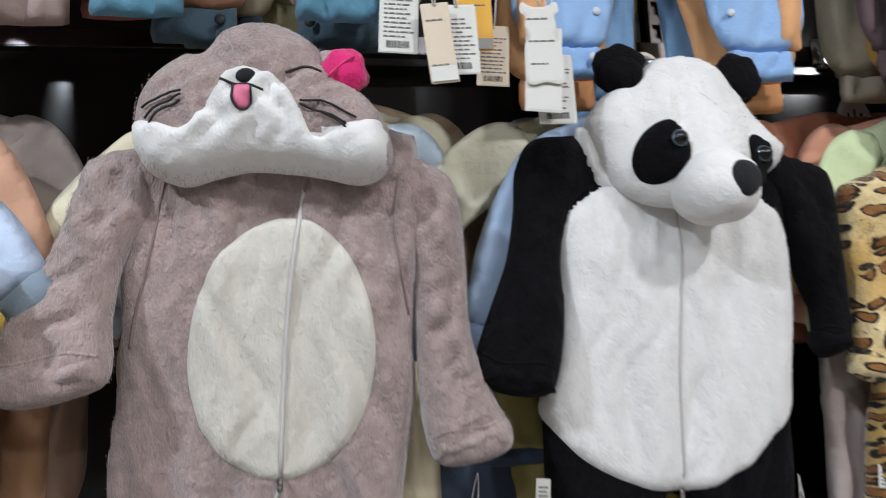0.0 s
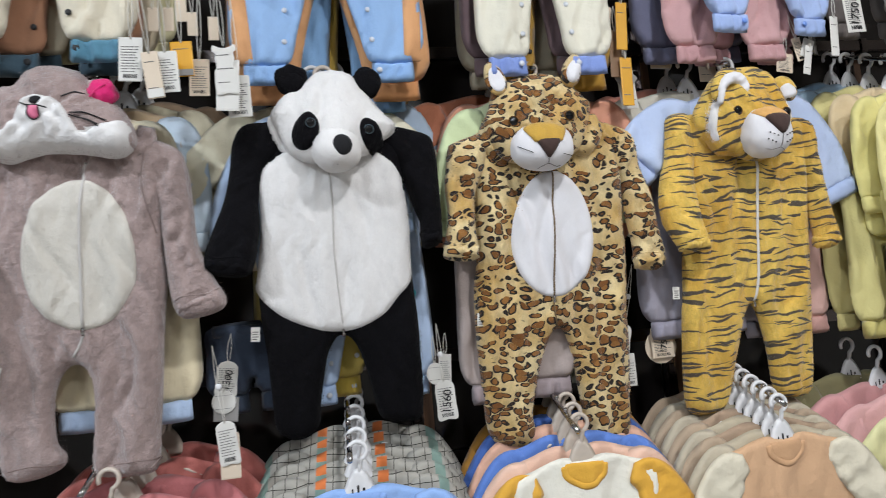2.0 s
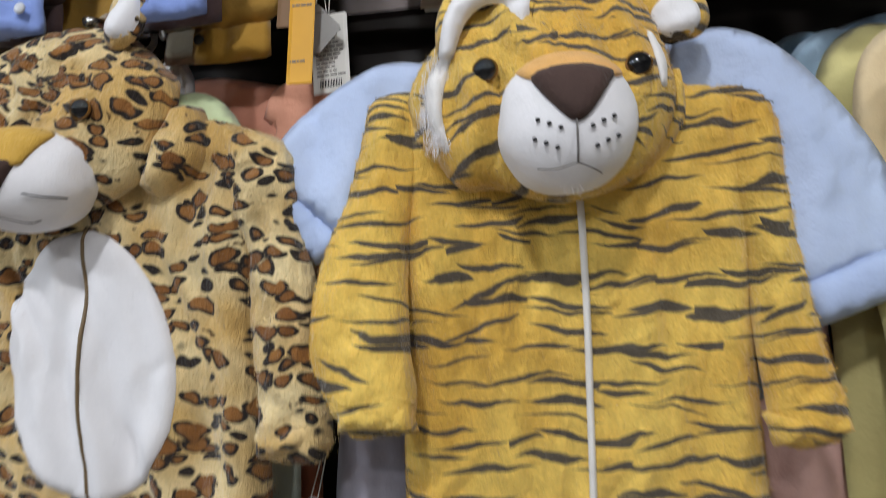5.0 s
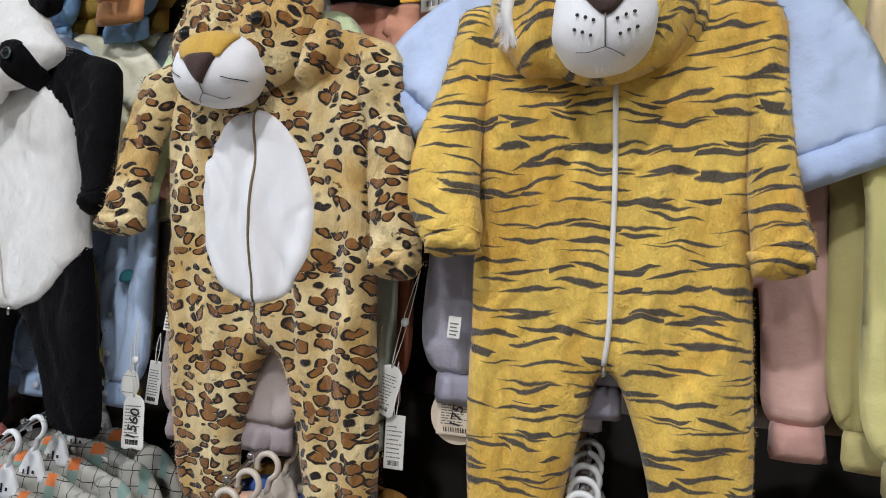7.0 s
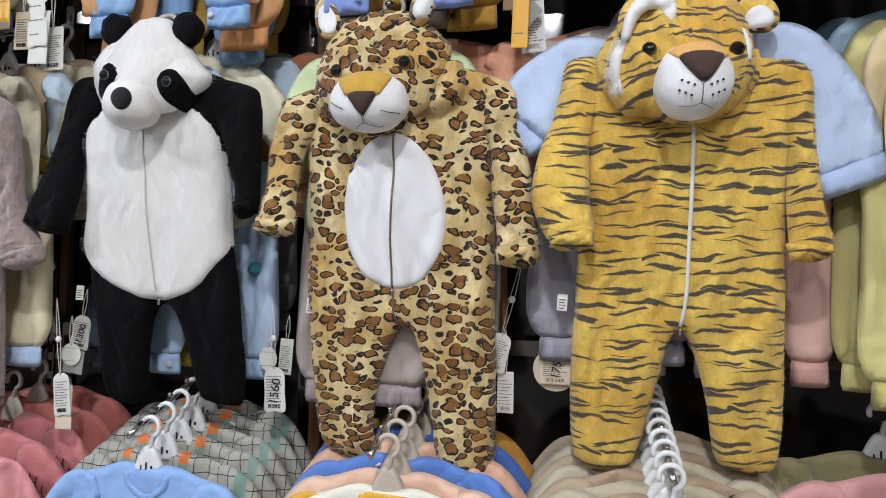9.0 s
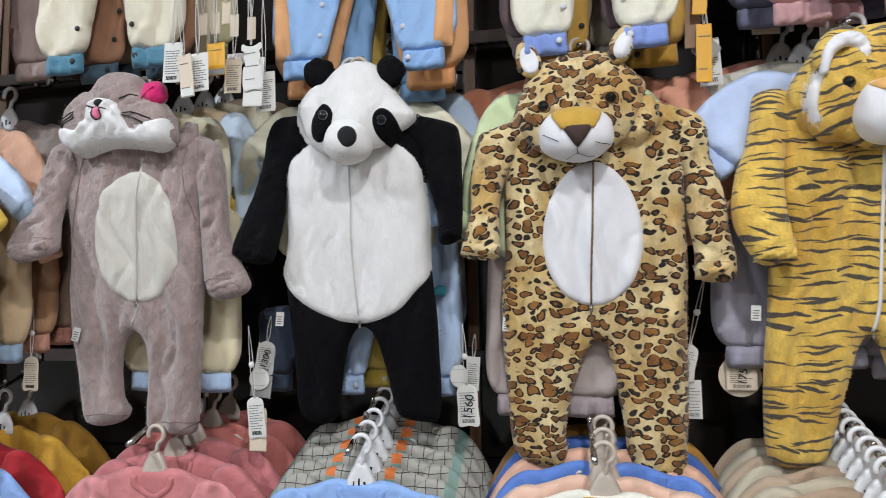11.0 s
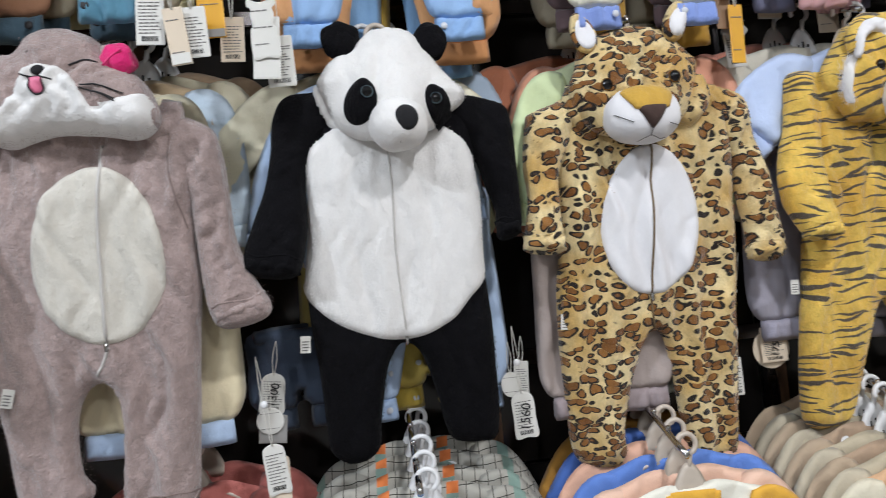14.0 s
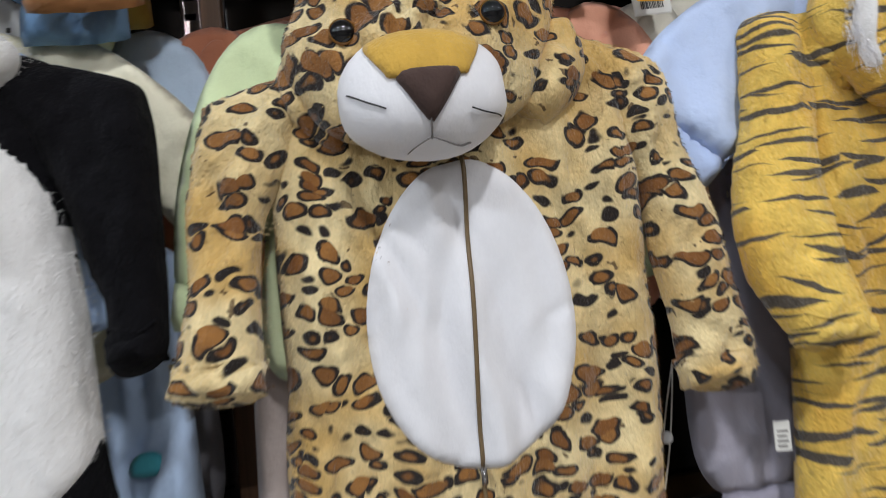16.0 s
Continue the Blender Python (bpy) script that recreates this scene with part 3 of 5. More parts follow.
def fuzz(root, name, shapes, material, count, seed, length=0.0028, below=9.0):
    """Pile that stands out of a plush surface, as fine blades."""
    r = np.random.RandomState(seed)
    v, f = [], []
    for s, share in shapes:
        sv, sf = np.array(s.v), np.array(s.f)
        tri = sf[:, :3]
        a, b, c = sv[tri[:, 0]], sv[tri[:, 1]], sv[tri[:, 2]]
        nrm = np.cross(b - a, c - a)
        area = np.linalg.norm(nrm, axis=1)
        nrm /= area[:, None] + 1e-12
        w = area * (nrm[:, 1] < 0.3) * (a[:, 2] < below)
        pick = r.choice(len(sf), int(count * share), p=w / w.sum())
        u1, u2 = r.rand(len(pick), 1), r.rand(len(pick), 1)
        p = a[pick] + (b[pick] - a[pick]) * u1 + (c[pick] - a[pick]) * u2
        n = nrm[pick]
        d = n * 0.6 + np.array([0, 0, -0.9]) + r.normal(0, 0.35, n.shape)
        d /= np.linalg.norm(d, axis=1)[:, None]
        L = length * r.uniform(0.5, 1.2, (len(pick), 1))
        side = np.cross(d, r.normal(0, 1, d.shape))
        side /= np.linalg.norm(side, axis=1)[:, None] + 1e-9
        side *= 0.0004
        k = len(v)
        v += np.stack([p - side, p + side, p + d * L], 1).reshape(-1, 3).tolist()
        f += (k + np.arange(3 * len(pick)).reshape(-1, 3)).tolist()
    ob = part(name, (v, f), material, root)
    ob["kind"] = "stuff"
    return ob


def build_cat():
    body = [(-0.08, 0.02), (-0.165, 0.012), (-0.178, -0.06), (-0.175, -0.195), (-0.182, -0.26), (-0.193, -0.34), (-0.196, -0.42), (-0.19, -0.5), (-0.187, -0.57), (-0.183, -0.618), (-0.165, -0.638), (-0.12, -0.636), (-0.078, -0.62),
            (-0.068, -0.596), (-0.082, -0.569), (-0.081, -0.51), (-0.072, -0.463), (-0.055, -0.432), (-0.033, -0.421), (-0.013, -0.437), (-0.007, -0.479), (-0.013, -0.549), (-0.021, -0.609), (-0.015, -0.644), (0.03, -0.654), (0.088, -0.65),
            (0.103, -0.62), (0.11, -0.565), (0.122, -0.474), (0.128, -0.414), (0.137, -0.344), (0.147, -0.27), (0.146, -0.2), (0.156, -0.1), (0.172, -0.02), (0.115, 0.012), (0.0, 0.02)]
    sl = [([(-0.15, 0.01), (-0.206, 0.002), (-0.22, -0.03), (-0.23, -0.086), (-0.248, -0.141), (-0.27, -0.2), (-0.276, -0.235), (-0.265, -0.26), (-0.235, -0.266), (-0.195, -0.258), (-0.163, -0.244), (-0.16, -0.215), (-0.166, -0.17), (-0.16, -0.115), (-0.135, -0.055)], (-0.272, -0.256), (-0.16, -0.247), -0.05),
          ([(0.125, 0.008), (0.186, -0.015), (0.203, -0.06), (0.208, -0.124), (0.213, -0.207), (0.24, -0.278), (0.258, -0.312), (0.252, -0.336), (0.214, -0.349), (0.174, -0.348), (0.156, -0.31), (0.148, -0.217), (0.142, -0.122), (0.115, -0.05)], (0.258, -0.33), (0.165, -0.348), 0.02)]
    hood = [(-0.149, 0.005), (-0.147, 0.044), (-0.135, 0.074), (-0.104, 0.101), (-0.078, 0.108), (-0.06, 0.132), (-0.025, 0.143), (0.012, 0.137), (0.039, 0.12), (0.055, 0.092), (0.093, 0.063), (0.115, 0.032), (0.125, -0.008), (0.11, -0.033), (0.085, -0.04),
            (0.05, -0.033), (0.013, -0.028), (-0.029, -0.026), (-0.066, -0.035), (-0.097, -0.042), (-0.133, -0.026)]
    root, b, arms, ho, h = build_onesie("animal_onesie", (-0.468, -0.045, 1.725), "taupe plush cat onesie with cream belly on a hanger", body, sl, hood, M_CAT, M_CAT, 3, -0.046, 0.054)
    # the hood's lower rim is white like the face
    ho.data.materials.append(M_WHITE)
    for p in ho.data.polygons:
        x, z = p.center.x, p.center.z
        if z < min(0.012, 0.006 + 0.12 * max(0.0, x - 0.04)) and x < 0.116:
            p.material_index = 1
    # collar fold beside the hood
    part("neck_fold", Shape(ribbon([(0.09, -0.035), (0.125, -0.005), (0.135, 0.03)], [0.03, 0.05, 0.03]), 0.02, 0.03, 0.006, (0.006, 60, 60, 4), lambda x, z: -0.02 + 0 * x), M_CAT, root)
    be = Shape(oval(0.003, -0.213, 0.1, 0.142, 48, 0.06, -0.06), 0, 0.012, 0.006, on=b.at, lift=0.004)
    part("belly_patch", be, M_CREAM, root, "cream oval belly patch")
    add_zip(root, be.at, [(0.026, -0.03), (0.02, -0.08), (0.007, -0.2), (0.0, -0.35)], M_ZIP_GREY)
    part("lower_zip", stitch([(0.0, -0.36), (-0.012, -0.385), (-0.026, -0.405)], b.at, 0.0025, 6), M_ZIP_GREY, root)
    band = [(-0.146, 0.02), (-0.139, -0.015), (-0.097, -0.037), (-0.064, -0.031), (-0.029, -0.023), (0.013, -0.025), (0.05, -0.03), (0.085, -0.036), (0.108, -0.03), (0.121, -0.008), (0.113, 0.024), (0.087, 0.019), (0.046, 0.0), (0.03, 0.025),
            (0.016, 0.05), (-0.004, 0.066), (-0.04, 0.067), (-0.056, 0.045), (-0.07, 0.022), (-0.087, 0.008), (-0.113, 0.013)]
    fa = Shape(spline(band), 0, 0.014, 0.005, on=h.at, lift=0.007)
    part("face_patch", fa, M_WHITE, ho, "white plush face patch")
    on = fa.at
    nose = (-0.023, 0.058)
    yn = float(on(nose[0], nose[1]))
    part("nose", ball((nose[0], yn - 0.002, nose[1]), (0.0105, 0.005, 0.0075), 20, 10), M_NOSE, ho, "small black stitched nose")
    part("mouth_stitch", stitch([(-0.05, 0.056), (-0.043, 0.0505), (-0.035, 0.048), (-0.0235, 0.0485), (-0.015, 0.046), (-0.006, 0.044)], on, 0.0014, 8), M_THREAD, ho)
    part("mouth_stitch", stitch([(-0.0235, 0.054), (-0.0235, 0.048)], on, 0.0013, 4), M_THREAD, ho)
    tg = Shape(spline([(-0.034, 0.047), (-0.017, 0.045), (-0.018, 0.03), (-0.0255, 0.0225), (-0.033, 0.029)]), 0, 0.006, 0.0035, on=on, lift=0.003)
    part("tongue", tg, M_TONGUE, ho, "pink satin tongue")
    part("tongue_stitch", stitch([(-0.0345, 0.047), (-0.0335, 0.029), (-0.0255, 0.0215), (-0.0175, 0.03), (-0.0165, 0.045)], on, 0.0012, 8, 0.002), M_THREAD, ho)
    for pts in ([(-0.128, 0.03), (-0.108, 0.04), (-0.087, 0.0445)], [(-0.124, 0.018), (-0.108, 0.031), (-0.087, 0.04)], [(-0.118, 0.011), (-0.106, 0.025), (-0.087, 0.0335)],
                [(0.03, 0.035), (0.057, 0.033), (0.086, 0.022)], [(0.03, 0.03), (0.058, 0.021), (0.076, 0.012)], [(0.05, 0.024), (0.07, 0.013), (0.081, 0.002)]):
        part("whisker", stitch(pts, h.at, 0.0013, 8, 0.004), M_THREAD, ho)
    part("closed_eye", stitch([(0.014, 0.068), (0.03, 0.078), (0.049, 0.075)], h.at, 0.0014, 8, 0.001), M_THREAD, ho)
    er = part("ear", ball((0.062, -0.045, 0.088), (0.03, 0.02, 0.03), 24, 14, 1, 0.15, 2), M_CAT, root, "round plush ear with hot pink inside")
    part("ear_inside", ball((0.071, -0.058, 0.084), (0.0265, 0.022, 0.028), 24, 14, 1, 0.18, 5), M_PINK, er, "hot pink plush inner ear")
    part("ear_crease", stitch([(0.056, 0.07), (0.07, 0.084), (0.084, 0.094)], lambda x, z: -0.0795 + 0 * x, 0.0018, 6), M_PINK, er)
    part("armhole_seam", stitch([(-0.125, -0.02), (-0.135, -0.1), (-0.152, -0.17), (-0.16, -0.21)], b.at, 0.0016, 8), M_SEAM, root)
    part("armhole_seam", stitch([(0.13, -0.02), (0.125, -0.09), (0.14, -0.18)], b.at, 0.0016, 8), M_SEAM, root)
    for x0, z0 in ((-0.118, -0.615), (0.065, -0.628)):
        part("foot_seam", stitch([(x0 - 0.045, z0 + 0.004), (x0, z0 + 0.01), (x0 + 0.045, z0 + 0.004)], b.at, 0.002, 8, -0.001), M_SEAM, root)
    add_label(root, -0.155, -0.41, 0.01, 14)
    fuzz(root, "pile", [(b, 0.6), (arms[0], 0.12), (arms[1], 0.12), (h, 0.16)], M_CAT, 60000, 1, 0.0015)
    fuzz(root, "patch_pile", [(be, 1.0)], M_CREAM, 10000, 2, 0.002)
    return root


def build_panda():
    body = [(-0.07, 0.05), (-0.15, 0.035), (-0.15, -0.06), (-0.147, -0.137), (-0.152, -0.2), (-0.168, -0.3), (-0.165, -0.32), (-0.163, -0.381), (-0.157, -0.456), (-0.154, -0.558), (-0.15, -0.609), (-0.121, -0.635), (-0.085, -0.634), (-0.059, -0.609),
            (-0.053, -0.564), (-0.041, -0.501), (-0.027, -0.45), (-0.001, -0.419), (0.031, -0.44), (0.055, -0.519), (0.067, -0.584), (0.082, -0.615), (0.125, -0.625), (0.163, -0.62), (0.173, -0.564), (0.172, -0.473), (0.171, -0.395), (0.164, -0.3),
            (0.165, -0.193), (0.16, -0.1), (0.17, 0.01), (0.07, 0.05)]
    sl = [([(-0.08, 0.035), (-0.163, 0.042), (-0.194, 0.003), (-0.202, -0.06), (-0.215, -0.122), (-0.239, -0.183), (-0.257, -0.232), (-0.258, -0.262), (-0.223, -0.279), (-0.175, -0.281), (-0.158, -0.253), (-0.146, -0.185), (-0.144, -0.111), (-0.12, -0.048), (-0.07, -0.015)], (-0.26, -0.267), (-0.165, -0.284), -0.03),
          ([(0.11, 0.028), (0.211, 0.008), (0.233, -0.025), (0.236, -0.103), (0.236, -0.194), (0.231, -0.235), (0.207, -0.249), (0.187, -0.242), (0.187, -0.193), (0.174, -0.154), (0.16, -0.102), (0.135, -0.05), (0.1, -0.02)], (0.234, -0.243), (0.186, -0.247), 0.0)]
    hood = [(-0.112, 0.044), (-0.099, 0.07), (-0.081, 0.09), (-0.04, 0.115), (-0.019, 0.134), (0.0, 0.142), (0.037, 0.142), (0.069, 0.126), (0.087, 0.1), (0.106, 0.069), (0.126, 0.043), (0.146, 0.022), (0.14, -0.001), (0.11, -0.023), (0.079, -0.05),
            (0.017, -0.065), (-0.031, -0.062), (-0.061, -0.049), (-0.084, -0.027), (-0.101, 0.013)]
    root, b, arms, ho, h = build_onesie("animal_onesie", (0.008, 0.005, 1.73), "black and white plush panda onesie on a hanger", body, sl, hood, M_BLACK, M_WHITE, 11, -0.036, 0.042, fold=0.007, push=(0.02, -0.03, 0.042, 0.075), hood_soft=0.1, crease=(0.008, 105, 18))
    panel = [(0.0, -0.0), (-0.07, -0.02), (-0.122, -0.051), (-0.148, -0.088), (-0.147, -0.137), (-0.15, -0.185), (-0.147, -0.234), (-0.158, -0.27), (-0.17, -0.303), (-0.154, -0.332), (-0.113, -0.37), (-0.051, -0.4), (-0.002, -0.41), (0.043, -0.405),
             (0.094, -0.382), (0.127, -0.348), (0.16, -0.309), (0.16, -0.243), (0.164, -0.193), (0.159, -0.13), (0.146, -0.079), (0.115, -0.047), (0.07, -0.02)]
    # lip of the hood's opening, curling out beside the cheek
    part("hood_lip", Shape(ribbon([(-0.106, 0.052), (-0.103, 0.02), (-0.085, -0.015), (-0.06, -0.045)], [0.022, 0.034, 0.034, 0.02]), 0.022, 0.016, 0.005, (0.004, 60, 50, 3), lambda x, z: -0.022 + 0 * x), M_WHITE, ho)
    pa = Shape(spline(panel), 0, 0.015, 0.006, on=b.at, lift=0.006)
    suit = next(o for o in root.children if o.name.startswith("suit_body"))
    suit.data.materials.append(M_WHITE)
    mid = np.array([p.center[:] for p in suit.data.polygons])
    far, _, _, inside = outline_distance(mid[:, 0], mid[:, 2], spline(panel))
    suit.data.polygons.foreach_set("material_index", ((inside | ((far < 0.012) & (mid[:, 2] < -0.18))) & (mid[:, 2] > -0.3)).astype(int))
    part("front_panel", pa, M_WHITE, root, "white plush front panel")
    add_zip(root, pa.at, [(0.0, -0.05), (0.003, -0.15), (0.0, -0.25), (0.007, -0.405)], M_ZIP_GREY, r=0.0017)
    for c, rr in (((-0.063, -0.04, 0.122), (0.034, 0.022, 0.034)), ((0.093, -0.04, 0.113), (0.03, 0.022, 0.033))):
        e = part("ear", ball(c, rr, 26, 16, 1, 0.2, c[0] * 40), M_BLACK, root, "round black plush ear")
        part("ear_fold", ball((c[0] + 0.004, c[1] - 0.013, c[2] - 0.008), (0.02, 0.01, 0.022), 18, 10, 1, 0.3, 7), M_BLACK, e)
    mc, mr = (0.02, -0.092, -0.046), (0.05, 0.048, 0.044)
    part("muzzle", ball(mc, mr, 32, 20, 0.95, 0.06, 3), M_WHITE, ho, "white stuffed muzzle")
    on = ball_front(mc, mr)
    part("nose", ball((0.031, -0.133, -0.046), (0.0205, 0.011, 0.021), 24, 14), M_NOSE, ho, "black plush nose")
    part("mouth_stitch", stitch([(0.024, -0.064), (0.022, -0.074), (0.02, -0.082)], on, 0.0014, 5), M_THREAD_GREY, ho)
    for x, z, t, eg in ((-0.038, -0.002, -0.25, 0.08), (0.094, -0.013, 0.3, 0.05)):
        p = Shape(oval(x, z, 0.028 if x < 0 else 0.023, 0.038, 40, eg, t), 0, 0.012, 0.005, on=h.at, lift=0.008)
        pt = part("eye_patch", p, M_BLACK, ho, "black plush eye patch")
        ey = float(p.at(x + (0.012 if x < 0 else -0.006), z + 0.009))
        eye_button(pt, x + (0.012 if x < 0 else -0.006), ey - 0.001, z + 0.009, 0.0095, M_IRIS)
    part("forehead_seam", stitch([(0.018, 0.12), (0.022, 0.08), (0.05, 0.045)], h.at, 0.0012, 8, -0.0005), M_WHITE, ho)
    add_label(root, -0.172, -0.385, 0.012, 4)
    fuzz(root, "pile", [(b, 1.0)], M_BLACK, 12000, 3, 0.0025, -0.43)
    fuzz(root, "white_pile", [(pa, 0.62), (h, 0.38)], M_WHITE, 40000, 4, 0.002)
    return root


def add_muzzle(ho, mc, mr, bridge, nose, lines, seed):
    part("muzzle", ball(mc, mr, 36, 24, 0.9, 0.05, seed), M_VELBOA, ho, "white stuffed muzzle")
    q = np.array(mr) * 1.005

    def on(x, z):
        # a boxier lump, as the stuffed muzzle
        e = 2 / 0.9
        t = np.clip(1 - np.abs((x - mc[0]) / q[0]) ** e - np.abs((z - mc[2]) / q[2]) ** e, 0.0, 1)
        return mc[1] - q[1] * t ** (0.45) - 0.0015
    bridge_m, bpts = bridge
    part("nose_bridge", Shape(spline(bpts), 0, 0.008, 0.004, on=on, lift=0.0012), bridge_m, ho)
    nz = Shape(spline(nose, 5), 0, 0.01, 0.004, on=on, lift=0.0045)
    part("nose", nz, M_BROWN, ho, "dark brown plush nose")
    for pts, r, m in lines:
        part("mouth_stitch", stitch(pts, on, r, 6, 0.0008), m, ho)
    return on


def add_ear(root, c, rx, rz, turn, fur, inner, seed, lab, drop=0.004, share=0.72):
    """A plush ear: a cupped outer shell with a pale inside."""
    o = Shape(oval(0, 0, rx, rz, 36, 0.15, turn), 0.009, 0.014, 0.004, (0.005, 60, 50, seed), back=1.0)
    e = part("ear", o, fur, root, lab)
    e.matrix_basis = Matrix.Translation(c)
    part("ear_inside", Shape(oval(0.002, -drop, rx * share, rz * share, 30, 0.15, turn), 0, 0.012, 0.005, on=o.at, lift=0.0015), inner, e)
    return e


def build_leopard():
    body = [(-0.07, 0.03), (-0.16, 0.004), (-0.163, -0.06), (-0.168, -0.19), (-0.17, -0.282), (-0.179, -0.348), (-0.18, -0.454), (-0.173, -0.589), (-0.166, -0.671), (-0.146, -0.708), (-0.11, -0.722), (-0.069, -0.722), (-0.05, -0.693), (-0.053, -0.651),
            (-0.042, -0.583), (-0.018, -0.503), (0.002, -0.462), (0.02, -0.453), (0.037, -0.471), (0.052, -0.534), (0.067, -0.631), (0.076, -0.712), (0.097, -0.736), (0.148, -0.739), (0.185, -0.73), (0.192, -0.667), (0.195, -0.528), (0.193, -0.417),
            (0.195, -0.308), (0.192, -0.199), (0.19, -0.063), (0.185, 0.01), (0.07, 0.03)]
    sl = [([(-0.12, 0.006), (-0.205, -0.01), (-0.222, -0.036), (-0.236, -0.115), (-0.236, -0.18), (-0.25, -0.244), (-0.254, -0.272), (-0.223, -0.282), (-0.183, -0.28), (-0.177, -0.246), (-0.176, -0.194), (-0.168, -0.129), (-0.138, -0.07)], (-0.258, -0.276), (-0.176, -0.284), -0.035),
          ([(0.12, 0.028), (0.19, 0.014), (0.23, -0.014), (0.24, -0.091), (0.26, -0.161), (0.268, -0.23), (0.277, -0.298), (0.268, -0.33), (0.235, -0.335), (0.203, -0.322), (0.2, -0.269), (0.19, -0.201), (0.184, -0.118), (0.15, -0.055)], (0.28, -0.322), (0.2, -0.334), 0.0)]
    hood = [(-0.125, 0.054), (-0.111, 0.098), (-0.075, 0.121), (-0.041, 0.132), (0.0, 0.135), (0.041, 0.129), (0.074, 0.108), (0.1, 0.081), (0.117, 0.061), (0.113, 0.027), (0.094, -0.02), (0.072, -0.053), (0.013, -0.078), (-0.068, -0.076), (-0.101, -0.063), (-0.125, -0.034), (-0.138, -0.005), (-0.137, 0.028)]
    root, b, arms, ho, h = build_onesie("animal_onesie", (0.495, 0.033, 1.73), "spotted leopard plush onesie with white belly on a hanger", body, sl, hood, M_LEO, M_LEO, 27, -0.038, 0.042, fold=0.011, push=(-0.02, -0.03, 0.02, 0.08))
    be = Shape(oval(0.008, -0.234, 0.098, 0.143, 48, 0.08), 0, 0.012, 0.006, on=b.at, lift=0.004)
    part("belly_patch", be, M_VELBOA, root, "white oval belly patch")
    add_zip(root, be.at, [(0.013, -0.088), (0.009, -0.2), (0.004, -0.3), (0.003, -0.375)], M_ZIP_BROWN, r=0.0022)
    part("lower_zip", stitch([(0.003, -0.38), (0.004, -0.42), (0.012, -0.45)], b.at, 0.0022, 6), M_ZIP_BROWN, root)
    mc, mr = (-0.021, -0.074, -0.046), (0.071, 0.048, 0.053)
    add_muzzle(ho, mc, mr, (M_TAN, [(-0.068, -0.012), (-0.05, -0.001), (-0.021, 0.003), (0.008, -0.001), (0.026, -0.012), (0.014, -0.04), (0.005, -0.046), (-0.045, -0.046), (-0.054, -0.04)]),
               [(-0.045, -0.043), (-0.02, -0.04), (0.005, -0.042), (0.0, -0.055), (-0.016, -0.077), (-0.023, -0.079), (-0.039, -0.057)],
               [([(-0.021, -0.076), (-0.021, -0.091)], 0.0009, M_THREAD_GREY), ([(-0.021, -0.09), (-0.04, -0.097)], 0.0006, M_THREAD_GREY), ([(-0.021, -0.09), (0.0, -0.095), (0.012, -0.093)], 0.0008, M_THREAD_GREY),
                ([(-0.084, -0.05), (-0.07, -0.06), (-0.055, -0.068)], 0.0007, M_THREAD), ([(0.012, -0.072), (0.025, -0.074), (0.04, -0.073)], 0.0007, M_THREAD)], 4)
    for x, z in ((-0.082, 0.012), (0.045, 0.018)):
        y = float(h.at(x, z))
        eye_button(ho, x, y - 0.002, z, 0.011, M_AMBER)
    add_ear(root, (-0.11, -0.066, 0.116), 0.024, 0.04, 0.3, M_LEO, M_VELBOA, 1, "leopard plush ear with white inside")
    add_ear(root, (0.072, -0.066, 0.13), 0.023, 0.041, -0.35, M_LEO, M_VELBOA, 2, "leopard plush ear with white inside")
    part("neck_fold", Shape(ribbon([(0.085, -0.06), (0.115, -0.01), (0.12, 0.04)], [0.035, 0.06, 0.03]), 0.035, 0.025, 0.006, (0.004, 60, 60, 4), lambda x, z: -0.02 + 0 * x), M_LEO, root)
    part("neck_fold", Shape(ribbon([(-0.085, -0.07), (-0.125, -0.02), (-0.12, 0.035)], [0.03, 0.05, 0.03]), 0.03, 0.024, 0.006, (0.007, 70, 60, 5), lambda x, z: -0.018 + 0 * x), M_LEO, root)
    add_label(root, -0.168, -0.4, 0.03, 6)
    fuzz(root, "pile", [(b, 0.62), (arms[0], 0.12), (arms[1], 0.12), (h, 0.14)], M_LEO, 60000, 5, 0.0025)
    return root


